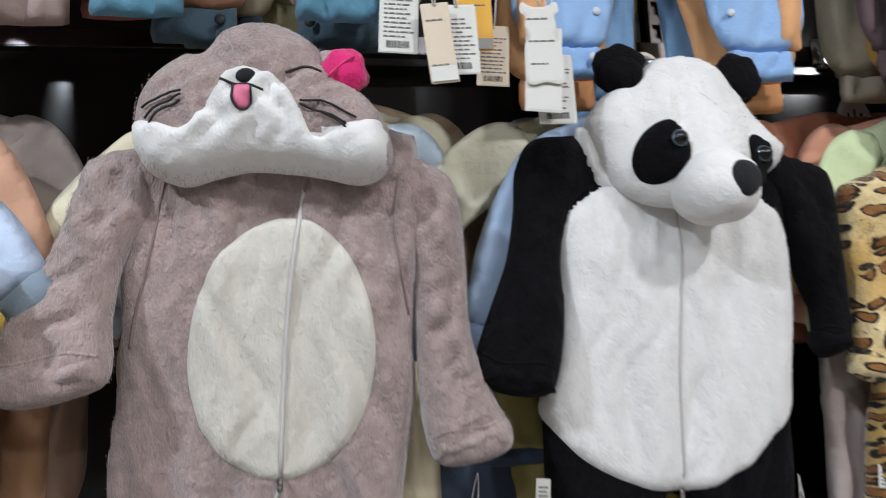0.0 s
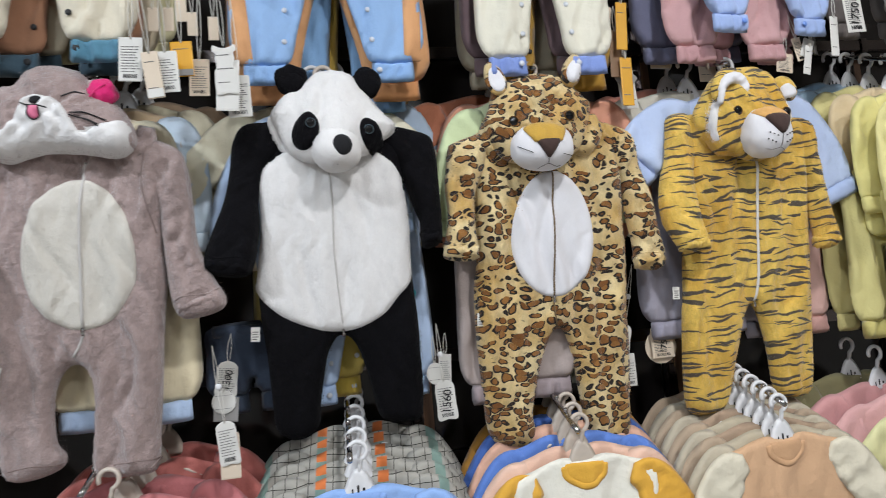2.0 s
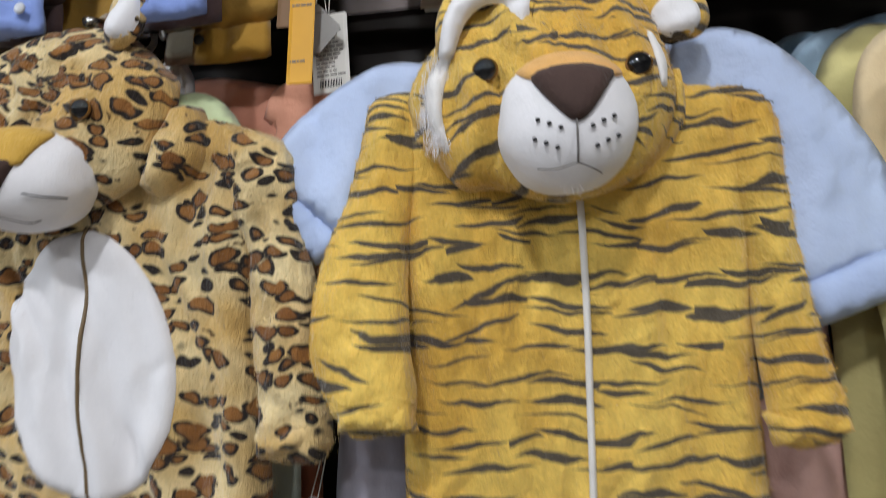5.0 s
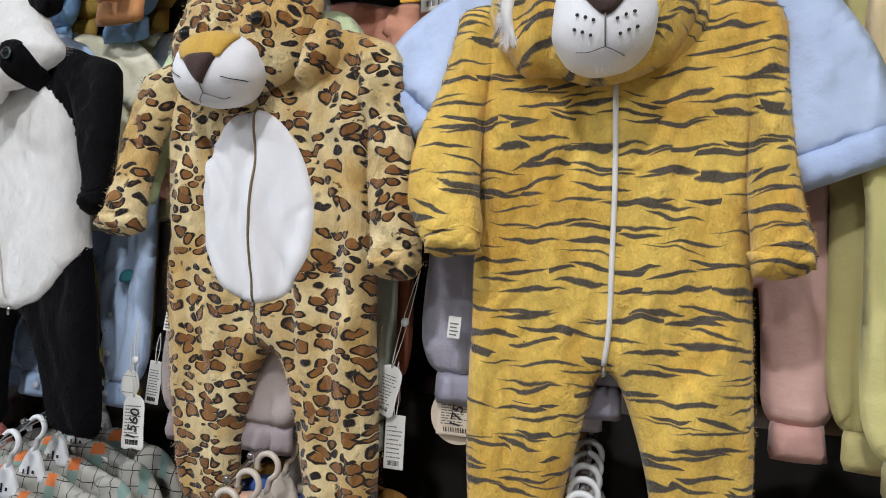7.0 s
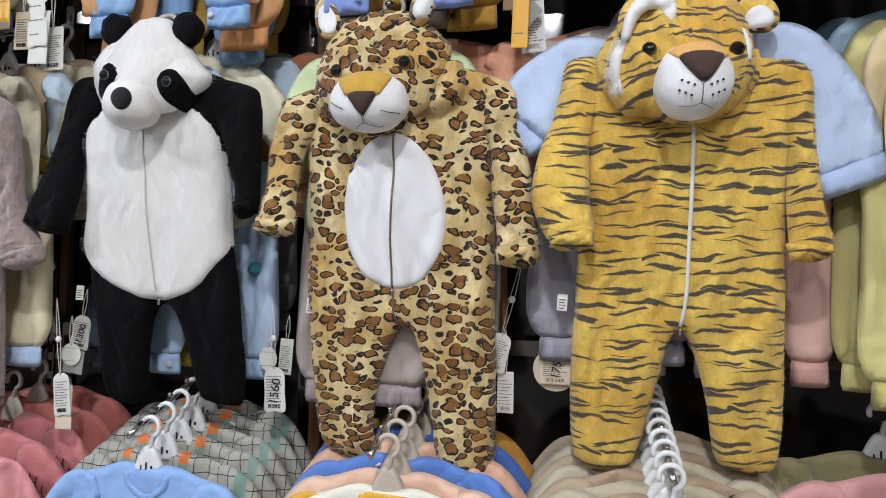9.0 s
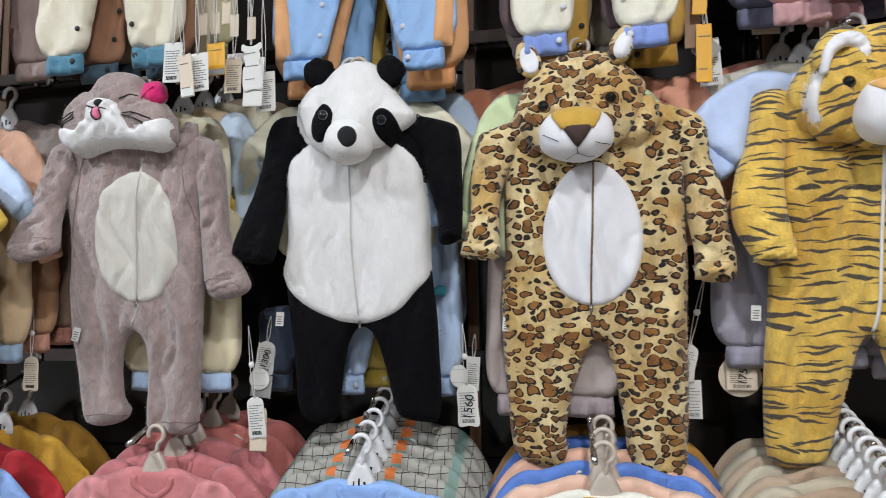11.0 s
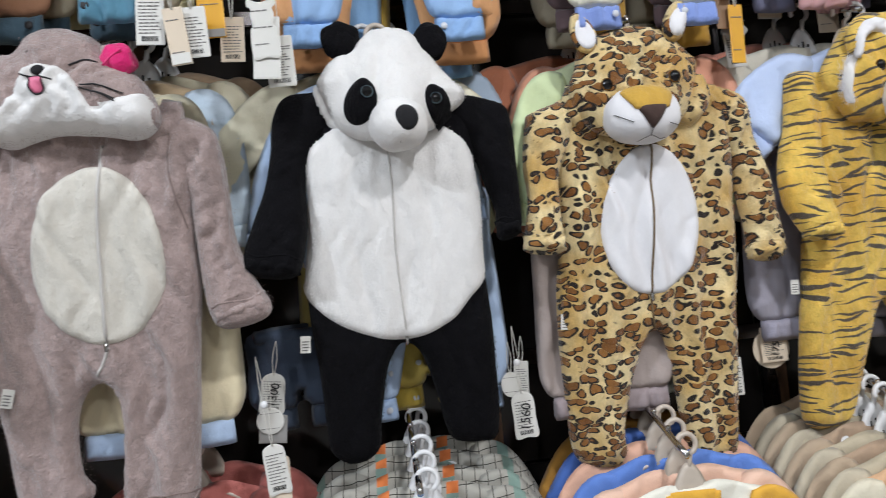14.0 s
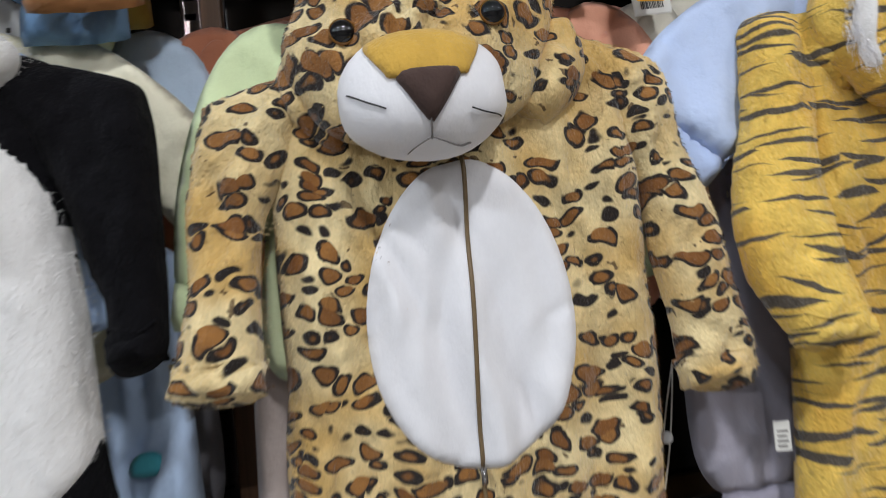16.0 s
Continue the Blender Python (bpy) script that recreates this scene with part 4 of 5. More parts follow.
def build_tiger():
    body = [(-0.06, 0.03), (-0.135, 0.028), (-0.143, -0.03), (-0.14, -0.214), (-0.148, -0.311), (-0.151, -0.4), (-0.156, -0.483), (-0.158, -0.567), (-0.155, -0.647), (-0.145, -0.688), (-0.111, -0.703), (-0.055, -0.693), (-0.034, -0.65), (-0.02, -0.59),
            (-0.003, -0.52), (0.01, -0.465), (0.026, -0.44), (0.043, -0.455), (0.06, -0.5), (0.078, -0.57), (0.092, -0.655), (0.115, -0.682), (0.176, -0.685), (0.197, -0.655), (0.2, -0.553), (0.198, -0.46), (0.194, -0.348), (0.19, -0.25), (0.19, -0.15),
            (0.195, -0.05), (0.185, 0.01), (0.08, 0.03)]
    sl = [([(-0.11, 0.03), (-0.166, 0.03), (-0.18, -0.022), (-0.194, -0.08), (-0.214, -0.129), (-0.226, -0.187), (-0.225, -0.228), (-0.213, -0.26), (-0.196, -0.29), (-0.178, -0.305), (-0.151, -0.302), (-0.128, -0.298), (-0.121, -0.266), (-0.128, -0.219), (-0.128, -0.123), (-0.108, -0.042)], (-0.196, -0.304), (-0.12, -0.304), -0.03),
          ([(0.165, 0.012), (0.217, -0.005), (0.223, -0.091), (0.228, -0.163), (0.237, -0.235), (0.247, -0.276), (0.246, -0.302), (0.234, -0.314), (0.203, -0.319), (0.187, -0.305), (0.182, -0.264), (0.179, -0.199), (0.178, -0.14), (0.165, -0.07)], (0.25, -0.31), (0.184, -0.322), -0.005)]
    hood = [(-0.123, 0.011), (-0.111, 0.042), (-0.085, 0.078), (-0.066, 0.103), (-0.037, 0.12), (0.0, 0.132), (0.028, 0.136), (0.05, 0.135), (0.076, 0.124), (0.098, 0.104), (0.112, 0.07), (0.122, 0.031), (0.126, -0.005), (0.115, -0.04), (0.086, -0.08), (0.02, -0.1), (-0.041, -0.083), (-0.067, -0.083), (-0.085, -0.068), (-0.095, -0.05), (-0.112, -0.025)]
    root, b, arms, ho, h = build_onesie("animal_onesie", (0.985, 0.025, 1.73), "striped orange tiger plush onesie with white zip on a hanger", body, sl, hood, M_TIG, M_TIG, 41, -0.04, 0.044, fold=0.009, push=(0.025, -0.02, 0.025, 0.08), crease=(0.01, 125, 22))
    add_zip(root, b.at, [(0.035, -0.09), (0.036, -0.2), (0.034, -0.3), (0.032, -0.38), (0.026, -0.43)], M_ZIP_WHITE, r=0.0035)
    mc, mr = (0.022, -0.092, -0.043), (0.057, 0.048, 0.058)
    on = add_muzzle(ho, mc, mr, (M_PEACH, [(-0.017, -0.002), (-0.004, 0.01), (0.027, 0.015), (0.058, 0.01), (0.071, -0.002), (0.056, -0.02), (0.0, -0.02)]),
                    [(-0.004, -0.013), (0.027, -0.009), (0.058, -0.013), (0.054, -0.028), (0.038, -0.052), (0.027, -0.058), (0.016, -0.05), (0.0, -0.028)],
                    [([(0.027, -0.057), (0.027, -0.087)], 0.0009, M_THREAD_GREY), ([(0.027, -0.087), (0.01, -0.09), (-0.004, -0.088)], 0.0006, M_THREAD_GREY), ([(0.027, -0.087), (0.046, -0.093)], 0.0006, M_THREAD_GREY)], 8)
    for sg in (-1, 1):
        for k in range(6):
            x = 0.027 + sg * (0.012 + 0.0085 * (k % 3) + 0.003 * (k // 3))
            z = -0.062 - 0.014 * (k // 3) + 0.004 * (k % 3)
            y = float(on(x, z))
            part("whisker_dot", ball((x, y, z), (0.0019, 0.0012, 0.0019), 10, 6), M_THREAD, ho)
    for x, z in ((-0.043, 0.011), (0.086, 0.006)):
        y = float(h.at(x, z))
        eye_button(ho, x, y + (0.002 if x > 0 else -0.002), z, 0.0108, M_AMBER)
    # one ear folded forward into an arch, its pale lining showing
    arch = [(-0.08, 0.04), (-0.073, 0.078), (-0.048, 0.105), (-0.02, 0.103), (-0.002, 0.084), (-0.008, 0.05)]
    ear = part("ear", Shape(ribbon(arch, [0.018, 0.028, 0.03, 0.03, 0.028, 0.016]), 0.014, 0.011, 0.004, (0.006, 70, 70, 5), lambda x, z: -0.074 + 0 * x), M_TIG, root, "tiger plush ear folded over its white lining")
    inner = [(-0.079, 0.03), (-0.068, 0.07), (-0.047, 0.091), (-0.023, 0.091), (-0.012, 0.074), (-0.013, 0.042)]
    part("ear_inside", Shape(ribbon(inner, [0.014, 0.022, 0.028, 0.03, 0.026, 0.012]), 0.01, 0.012, 0.004, (0.006, 80, 80, 8), lambda x, z: -0.086 + 0 * x), M_VELBOA, ear)
    add_ear(root, (0.127, -0.045, 0.078), 0.036, 0.032, -0.3, M_TIG, M_VELBOA, 6, "tiger plush ear with white inside", 0.011, 0.6)
    for pts, ww in (([(-0.075, 0.04), (-0.087, 0.022), (-0.093, -0.015), (-0.083, -0.05)], [0.01, 0.017, 0.016, 0.006]), ([(0.1, 0.045), (0.108, 0.02), (0.108, -0.01)], [0.006, 0.012, 0.006])):
        part("fur_strip", Shape(ribbon(pts, ww), 0, 0.008, 0.004, on=h.at, lift=0.004), M_WHITE, ho, "long white fur strip")
    tuft("cheek_tuft", ho, M_VELBOA, [((-0.084, -0.074, 0.03), 500), ((-0.092, -0.07, 0.012), 600), ((-0.096, -0.067, -0.012), 600), ((-0.09, -0.068, -0.035), 300)], 5, 0.013, 0.006)
    tuft("cheek_tuft", ho, M_VELBOA, [((0.112, -0.045, 0.04), 90), ((0.116, -0.04, 0.02), 90)], 8, 0.01, 0.005)
    tuft("chin_tuft", ho, M_VELBOA, [((0.016, -0.106, -0.093), 70), ((0.03, -0.106, -0.094), 60)], 7, 0.006, 0.005)
    for pts, ww, sd in (([(0.085, -0.075), (0.12, -0.02), (0.13, 0.03)], [0.02, 0.036, 0.02], 3), ([(-0.08, -0.06), (-0.108, -0.02), (-0.112, 0.03)], [0.02, 0.03, 0.02], 4)):
        part("neck_fold", Shape(ribbon(pts, ww), 0.03, 0.024, 0.006, (0.007, 70, 60, sd), lambda x, z: -0.018 + 0 * x), M_TIG, root)
    add_label(root, -0.172, -0.38, 0.035, 4)
    fuzz(root, "pile", [(b, 0.6), (arms[0], 0.13), (arms[1], 0.12), (h, 0.15)], M_TIG, 60000, 6, 0.0025)
    return root


build_cat()
build_panda()
build_leopard()
build_tiger()
for hx, hy in ((-0.485, -0.02), (0.01, 0.03), (0.49, 0.04), (0.985, 0.05)):
    build_hanger(hx, hy, arm_z("mid", hy), M_BEIGEPLASTIC)


SHIRTS = 0


def build_shirt(x, y, z, label, body, sleeve, cuff=None, collar=None, half=0.14, long=0.36, reach=(0.10, 0.22), w=0.1, seed=0, chest=None, turn=0.0, lining=None, detail=False, buttons=None, left=None, right=None, taper=0.72):
    """A long-sleeved child's top; z is the hanger's hook height."""
    global SHIRTS
    SHIRTS += 1
    seed = seed or SHIRTS * 7
    root = thing("long_sleeved_top", (x, y, z - 0.095), label, "top", "tops on hangers", turn)
    res = 0.008 if detail else 0.011
    o = spline([(-0.05, 0.012), (-half * 0.65, -0.004), (-half, -0.03), (-half * 1.02, -0.12), (-half * 1.04, -long * 0.6), (-half * 1.06, -long), (0, -long - 0.006), (half * 1.06, -long),
                (half * 1.04, -long * 0.6), (half * 1.02, -0.12), (half, -0.03), (half * 0.65, -0.004), (0.05, 0.012), (0, 0.004)])
    b = Shape(o, 0.008, 0.012, res, (0.0065 if detail else 0.009, 40, 5, seed), lean_back(0.05, -0.1))
    part("torso", b, body, root)
    for sg in (-1, 1):
        rx, rz = (left if sg < 0 else right) or reach
        mid = [(sg * (half - 0.06), -0.035), (sg * (half - 0.012), -0.06), (sg * (half + rx * 0.6), -0.055 - rz * 0.5), (sg * (half + rx), -0.055 - rz)]
        s = Shape(ribbon(mid, [w * 0.4, w, w * (0.6 + 0.4 * taper) * 1.07, w * taper]), 0.008, 0.014, res, (0.009, 42, 25, seed + 3 + sg), lambda px, pz: -0.008 + 0 * px)
        so = part("sleeve", s, sleeve, root)
        d = np.array(mid[3]) - np.array(mid[2])
        d /= np.linalg.norm(d)
        e = np.array(mid[3])
        c = Shape(ribbon([e - d * 0.008, e + d * 0.015, e + d * 0.036], [w * taper, w * taper * 0.97, w * taper * 0.92]), 0.011, 0.015, res * 0.8, (0.004, 90, 20, seed + 4), lambda px, pz: -0.008 + 0 * px)
        part("cuff", c, cuff or sleeve, so)
    if collar:
        u = spline([(-0.045, -0.002), (-0.038, -0.03), (0, -0.048), (0.038, -0.03), (0.045, -0.002)], 6, False)
        li = Shape(np.vstack([u, [(0.03, 0.0), (-0.03, 0.0)]]), 0, 0.01, 0.006, on=b.at, lift=0.001)
        part("lining", li, lining or collar, root)
        part("collar", Shape(ribbon([(-0.047, -0.006), (-0.04, -0.03), (0, -0.05), (0.04, -0.03), (0.047, -0.006)], [0.014] * 5), 0, 0.005, 0.0035, on=b.at, lift=0.003), collar, root)
    if chest:
        part("front_panel", Shape(spline([(-half * 0.62, -0.02), (-half * 0.6, -long * 0.5), (-half * 0.62, -long + 0.01), (half * 0.62, -long + 0.01), (half * 0.6, -long * 0.5), (half * 0.62, -0.02), (0.045, -0.035), (0, -0.06), (-0.045, -0.035)], 4), 0, 0.01, 0.008, on=b.at, lift=0.002), chest, root)
    if buttons:
        for k in range(4):
            bz = -0.07 - 0.06 * k
            part("button", ball((0.0, float(b.at(0.0, bz)) - 0.005, bz), (0.006, 0.003, 0.006), 14, 8), buttons, root)
    return root, b


LINING = cloth("lining_cotton", "b9a998")


TROUSERS = 0


def build_trousers(x, y, hem, label, fabric, cuff=None, gap=0.04, legw=0.115, long=0.46, seed=0, buttons=None, turn=0.0, rise=0.55, side=None, cuff_h=0.04, detail=False):
    """Child's trousers hung by the waist; hem is the height of the lower edge."""
    global TROUSERS
    TROUSERS += 1
    seed = seed or 100 + TROUSERS * 5
    root = thing("trousers", (x, y, hem + long), label, "trousers", "hanging trousers", turn)
    res = 0.0075 if detail else 0.011
    out = gap / 2 + legw
    cz = -long * (1 - rise)
    top = -long + cuff_h
    inner, outer = gap / 2 + legw * 0.1, out - legw * 0.12
    half = [(0, cz), (gap * 0.15 + 0.003, cz - (long + cz) * 0.2), (gap * 0.4, top + (long + cz - cuff_h) * 0.3), (gap / 2 - legw * 0.03, top + 0.028), (inner, top + 0.002), ((inner + outer) / 2, top - 0.004), (outer, top + 0.002),
            (out * 1.04, top + 0.03), (out * 1.08, top + 0.075), (out * 1.04, cz - 0.02), (out, cz * 0.6), (out * 0.86, 0.0)]
    o = spline([(-x, z) for x, z in half[:0:-1]] + half, 5)
    b = Shape(o, 0.011, 0.014, res, (0.014, 52, 6, seed))
    part("fabric_body", b, fabric, root)
    part("waistband", Shape(ribbon([(-out * 0.87, -0.012), (0, -0.014), (out * 0.87, -0.012)], [0.03] * 3), 0.02, 0.012, 0.01, (0.002, 120, 4, seed)), fabric, root)
    for sg in (-1, 1):
        a, c = sg * inner, sg * outer
        lo, hi = min(a, c) - 0.002, max(a, c) + 0.002
        cu = Shape(ribbon([(lo, -long + cuff_h * 0.5), ((lo + hi) / 2, -long + cuff_h * 0.45), (hi, -long + cuff_h * 0.5)], [cuff_h + 0.006] * 3), 0.0105, 0.011, res * 0.8, (0.008, 130, 10, seed + 2 + sg))
        co = part("cuff", cu, cuff or fabric, root)
        if buttons:
            bx = sg * (inner + 0.014)
            part("snap_button", ball((bx, -0.0145, -long + cuff_h * 0.5), (0.0065, 0.003, 0.0065), 14, 8), buttons, co)
            for k in range(2):
                bz = -long + cuff_h + 0.05 + 0.07 * k
                bb = sg * (gap / 2 + 0.014 - 0.004 * k)
                part("snap_button", ball((bb, float(b.at(bb, bz)) - 0.002, bz), (0.006, 0.003, 0.006), 14, 8), buttons, root)
        if side:
            st = Shape(ribbon([(sg * out * 0.9, -0.03), (sg * out * 0.98, cz), (sg * out * 0.93, -long + cuff_h + 0.004)], [0.03, 0.035, 0.04]), 0, 0.01, 0.008, on=b.at, lift=0.002)
            part("side_stripe", st, side, root)
    return root


def top_arm_z(y):
    return arm_z("top", y)


# upper tier of trousers
BTN = M_INK
SNAP = plain("pearl_snap", "c9ccd2", 0.3)
TEAL, DTEAL = fab("54849a"), fab("3d5360")
build_trousers(-0.51, -0.105, 1.872, "cream cotton trousers with teal cuffs and black snaps", fab("ddd3bd"), TEAL, 0.1, 0.12, 0.5, buttons=BTN, detail=True)
build_trousers(-0.49, -0.055, 1.868, "brown cotton trousers with dark teal cuffs", fab("9b6f53"), DTEAL, 0.05, 0.12, 0.5, buttons=BTN)
build_trousers(-0.47, -0.01, 1.885, "cream cotton trousers with teal cuffs", fab("cfc3a8"), DTEAL, 0.05, 0.12, 0.5)
build_trousers(-0.43, 0.035, 1.93, "pale yellow cotton trousers", fab("cfc8a0", 90), None, 0.04, 0.11, 0.46)
build_trousers(0.028, 0.0, 1.86, "sky blue cotton trousers with orange sides and snaps", fab("96b8e2"), fab("8fb2de"), 0.16, 0.115, 0.56, buttons=SNAP, side=fab("e0a673"), detail=True)
build_trousers(0.03, 0.045, 1.832, "orange cotton trousers with ribbed cuffs", fab("e0a673"), fab("dc9a64"), 0.15, 0.135, 0.57)
build_trousers(0.05, 0.085, 1.82, "sky blue cotton trousers", fab("7fa5cc"), None, 0.06, 0.13, 0.58)
build_trousers(0.07, 0.12, 1.85, "mustard cotton trousers", fab("b0913f"), None, 0.06, 0.12, 0.55)
build_trousers(0.515, -0.03, 1.855, "cream fleece trousers with periwinkle cuffs", fab("e4dfcd"), fab("8298d4"), 0.085, 0.108, 0.52, buttons=SNAP, detail=True)
build_trousers(0.50, 0.01, 1.87, "beige and plum cotton trousers", fab("5d4a4d"), None, 0.08, 0.12, 0.52)
build_trousers(0.545, 0.05, 1.845, "mustard cotton trousers with snaps", fab("bb9140"), fab("b0842d"), 0.07, 0.12, 0.53, buttons=BTN)
build_trousers(0.49, 0.09, 1.87, "grey beige cotton trousers", fab("a99f8a"), None, 0.05, 0.12, 0.5)
build_trousers(1.075, -0.05, 1.935, "puffy light blue trousers with snaps", fab("a9bde6"), fab("9fb4e0"), 0.125, 0.115, 0.44, buttons=plain("blue_snap", "6f93dc", 0.3), detail=True, turn=6)
build_trousers(1.0, 0.0, 1.888, "dusty pink cotton trousers", fab("cfa3a3"), fab("c79a9b"), 0.07, 0.125, 0.48, detail=True)
build_trousers(1.07, 0.05, 1.90, "dusty pink cotton trousers", fab("bf9093"), None, 0.05, 0.13, 0.48)
build_trousers(0.95, 0.08, 1.92, "grey violet cotton trousers", fab("6f7088"), None, 0.06, 0.12, 0.46)
build_trousers(1.52, -0.05, 1.93, "grey cotton trousers with contrast stitching", fab("8d8a86"), None, 0.04, 0.09, 0.46)
build_trousers(1.42, 0.02, 1.95, "dark grey brown trousers", fab("5f5753"), None, 0.04, 0.1, 0.44)
build_trousers(1.62, 0.06, 1.95, "grey cotton trousers", fab("77736f"), None, 0.04, 0.1, 0.44)
build_trousers(-0.95, -0.1, 1.925, "dusty pink cotton trousers", fab("c9a5a2"), None, 0.05, 0.12, 0.45)
build_trousers(-0.86, -0.03, 1.90, "grey rose cotton trousers", fab("a38d86"), None, 0.05, 0.12, 0.47)
build_trousers(-0.79, 0.05, 1.955, "coral cotton trousers", fab("a8625a"), None, 0.05, 0.11, 0.42)
build_trousers(-1.12, 0.02, 1.92, "pink cotton trousers", fab("c99f9c"), None, 0.05, 0.12, 0.46)


def hung_top(x, y, tier, *args, hanger=M_WHITEPLASTIC, **kw):
    """A top together with its own hanger on the arm."""
    z = arm_z(tier, y)
    build_hanger(x, y + 0.002, z, hanger, min(0.13, kw.get("half", 0.14) * 0.85), kw.get("turn", 0.0))
    return build_shirt(x, y, z, *args, **kw)


# middle tier, behind the onesies
LBLUE, CREAM = fab("bccbe4"), fab("e4dcc2")
hung_top(-0.985, -0.185, "mid", "pale pink long-sleeved top", fab("dcb0ac"), fab("e3bcb8"), fab("dfaeaa"), long=0.27, half=0.125, reach=(0.1, 0.17), w=0.11)
hung_top(-1.01, -0.14, "mid", "cream top with mustard cuffs", fab("d9bb58"), fab("ece5c6"), fab("d8b44c"), long=0.28, half=0.13, reach=(0.14, 0.12), w=0.085)
hung_top(-1.0, -0.08, "mid", "grey ribbed top with light blue sleeves", fab("a2aab0", 90), fab("c3d2ea"), fab("7f8d99"), long=0.28, half=0.14, reach=(0.14, 0.12), w=0.09)
hung_top(-0.99, 0.02, "mid", "peach ribbed long-sleeved top", fab("c99a80", 90), fab("cf9f83"), half=0.145, reach=(0.09, 0.24))
hung_top(-0.98, 0.1, "mid", "grey beige long-sleeved top", fab("96877f"), fab("94857d"), half=0.16, reach=(0.08, 0.24))
hung_top(-0.505, 0.04, "mid", "cream top with grey blue cuffs", fab("dfd2b2"), fab("e2d8bb"), fab("93a3b1"), half=0.16, reach=(0.13, 0.21), w=0.09, right=(0.01, 0.23))
hung_top(-0.47, 0.10, "mid", "tan ribbed top with light blue sleeves", fab("c9b08e", 90), fab("c9d8e6"), half=0.165, reach=(0.08, 0.22), right=(0.02, 0.23), w=0.085)
hung_top(-0.45, 0.16, "mid", "pale cream top", fab("d8cfb4"), fab("d8cfb4"), half=0.165, reach=(0.07, 0.24), right=(0.0, 0.24))
hung_top(-0.43, 0.215, "mid", "tan long-sleeved top", fab("b59b80"), fab("b2977b"), half=0.17, reach=(0.06, 0.24))
hung_top(-0.015, 0.045, "mid", "light blue top with long sleeves", fab("b9cde8"), fab("b4c9e6"), fab("a9c0e0"), half=0.13, reach=(0.085, 0.23), w=0.072, right=(0.045, 0.2))
hung_top(-0.03, 0.105, "mid", "cream top with tan sleeve patch", fab("e0d9bc"), fab("e9e2c8"), fab("d3b24d"), half=0.17, reach=(0.13, 0.17), w=0.1)
hung_top(0.035, 0.155, "mid", "pale yellow and light blue top", fab("dfe0b3"), fab("bccde0"), half=0.175, reach=(0.05, 0.24), left=(0.0, 0.1))
hung_top(0.03, 0.205, "mid", "grey long-sleeved top", fab("b0b0b2"), fab("c9d3de"), half=0.16, reach=(0.07, 0.24), left=(0.0, 0.1))
hung_top(0.467, 0.06, "mid", "pale green ribbed long-sleeved top", fab("d3dcb0", 90), fab("d3e0b0"), half=0.145, reach=(0.06, 0.22), w=0.09)
hung_top(0.525, 0.11, "mid", "salmon ribbed long-sleeved top", fab("df9a80", 90), fab("e0a084"), half=0.195, reach=(0.05, 0.23))
hung_top(0.44, 0.16, "mid", "terracotta long-sleeved top", fab("ab6a4d"), fab("ab6a4d"), half=0.2, reach=(0.06, 0.24))
hung_top(1.01, 0.04, "mid", "light blue top with wide sleeves", fab("b3c2e2"), fab("b9c8e6"), fab("aebfe2"), half=0.165, reach=(0.09, 0.19), w=0.135, left=(0.11, 0.1), taper=0.92)
hung_top(0.95, 0.12, "mid", "cream long-sleeved top", fab("d8d2c2"), fab("d8d2c2"), half=0.2, reach=(0.06, 0.2))
hung_top(0.93, 0.18, "mid", "salmon long-sleeved top", fab("cd8874"), fab("cd8874"), half=0.2, reach=(0.05, 0.2))
root, ys = hung_top(1.55, -0.03, "mid", "pale yellow top with white chest and stitched smile", fab("e5da94"), fab("e6dc98"), fab("d8cc7d"), fab("e0d488"), half=0.165, long=0.33, reach=(0.07, 0.22), chest=fab("e8e4cf"), detail=True, left=(0.02, 0.22))
part("smile_stitch", stitch([(-0.03, -0.145), (-0.018, -0.162), (0.0, -0.162), (0.01, -0.146)], ys.at, 0.0016, 8, 0.003), M_THREAD, root, "black stitched smile")
letters("N", 0.03, root, M_THREAD, pose(0.03, float(ys.at(0.03, -0.15)) - 0.006, -0.152, 90, 0, 0), "stitched_letter")
part("round_badge", ball((-0.02, float(ys.at(-0.02, -0.085)) - 0.004, -0.085), (0.012, 0.002, 0.009), 18, 8), M_GREYCARD, root)
for k, (cc, yy) in enumerate((("e3d98f", 0.02), ("e0c9a0", 0.07), ("ded391", 0.12), ("a9c3d8", 0.17), ("8fb0cc", 0.215))):
    hung_top(1.53 - 0.012 * k, yy, "mid", "pale long-sleeved cotton top", fab(cc), fab(cc), half=0.17, reach=(0.05, 0.22), left=(0.01, 0.22))

# trousers of the sets, hanging below the tops
build_trousers(-1.0, -0.115, 1.205, "cream cotton trousers with pink cuffs", fab("dccbaa"), fab("cf9a93"), 0.03, 0.1, 0.42)
build_trousers(-0.945, -0.055, 1.215, "pale beige cotton trousers", fab("d6c49a"), fab("d9c98f"), 0.03, 0.1, 0.42)
build_trousers(-0.905, 0.0, 1.235, "beige cotton trousers with blue cuffs", fab("cbb08c"), fab("9db4cc"), 0.03, 0.1, 0.42)
build_trousers(-0.88, 0.05, 1.255, "tan cotton trousers", fab("b98d6b"), fab("c9927c"), 0.03, 0.1, 0.42)
build_trousers(-0.86, 0.1, 1.27, "brown cotton trousers", fab("8f735f"), fab("b77e6c"), 0.03, 0.1, 0.42)
build_trousers(-0.438, 0.07, 1.165, "cream ribbed trousers with light blue cuffs", fab("ecddba", 70), fab("b3c7e3"), 0.035, 0.125, 0.42, rise=0.7)
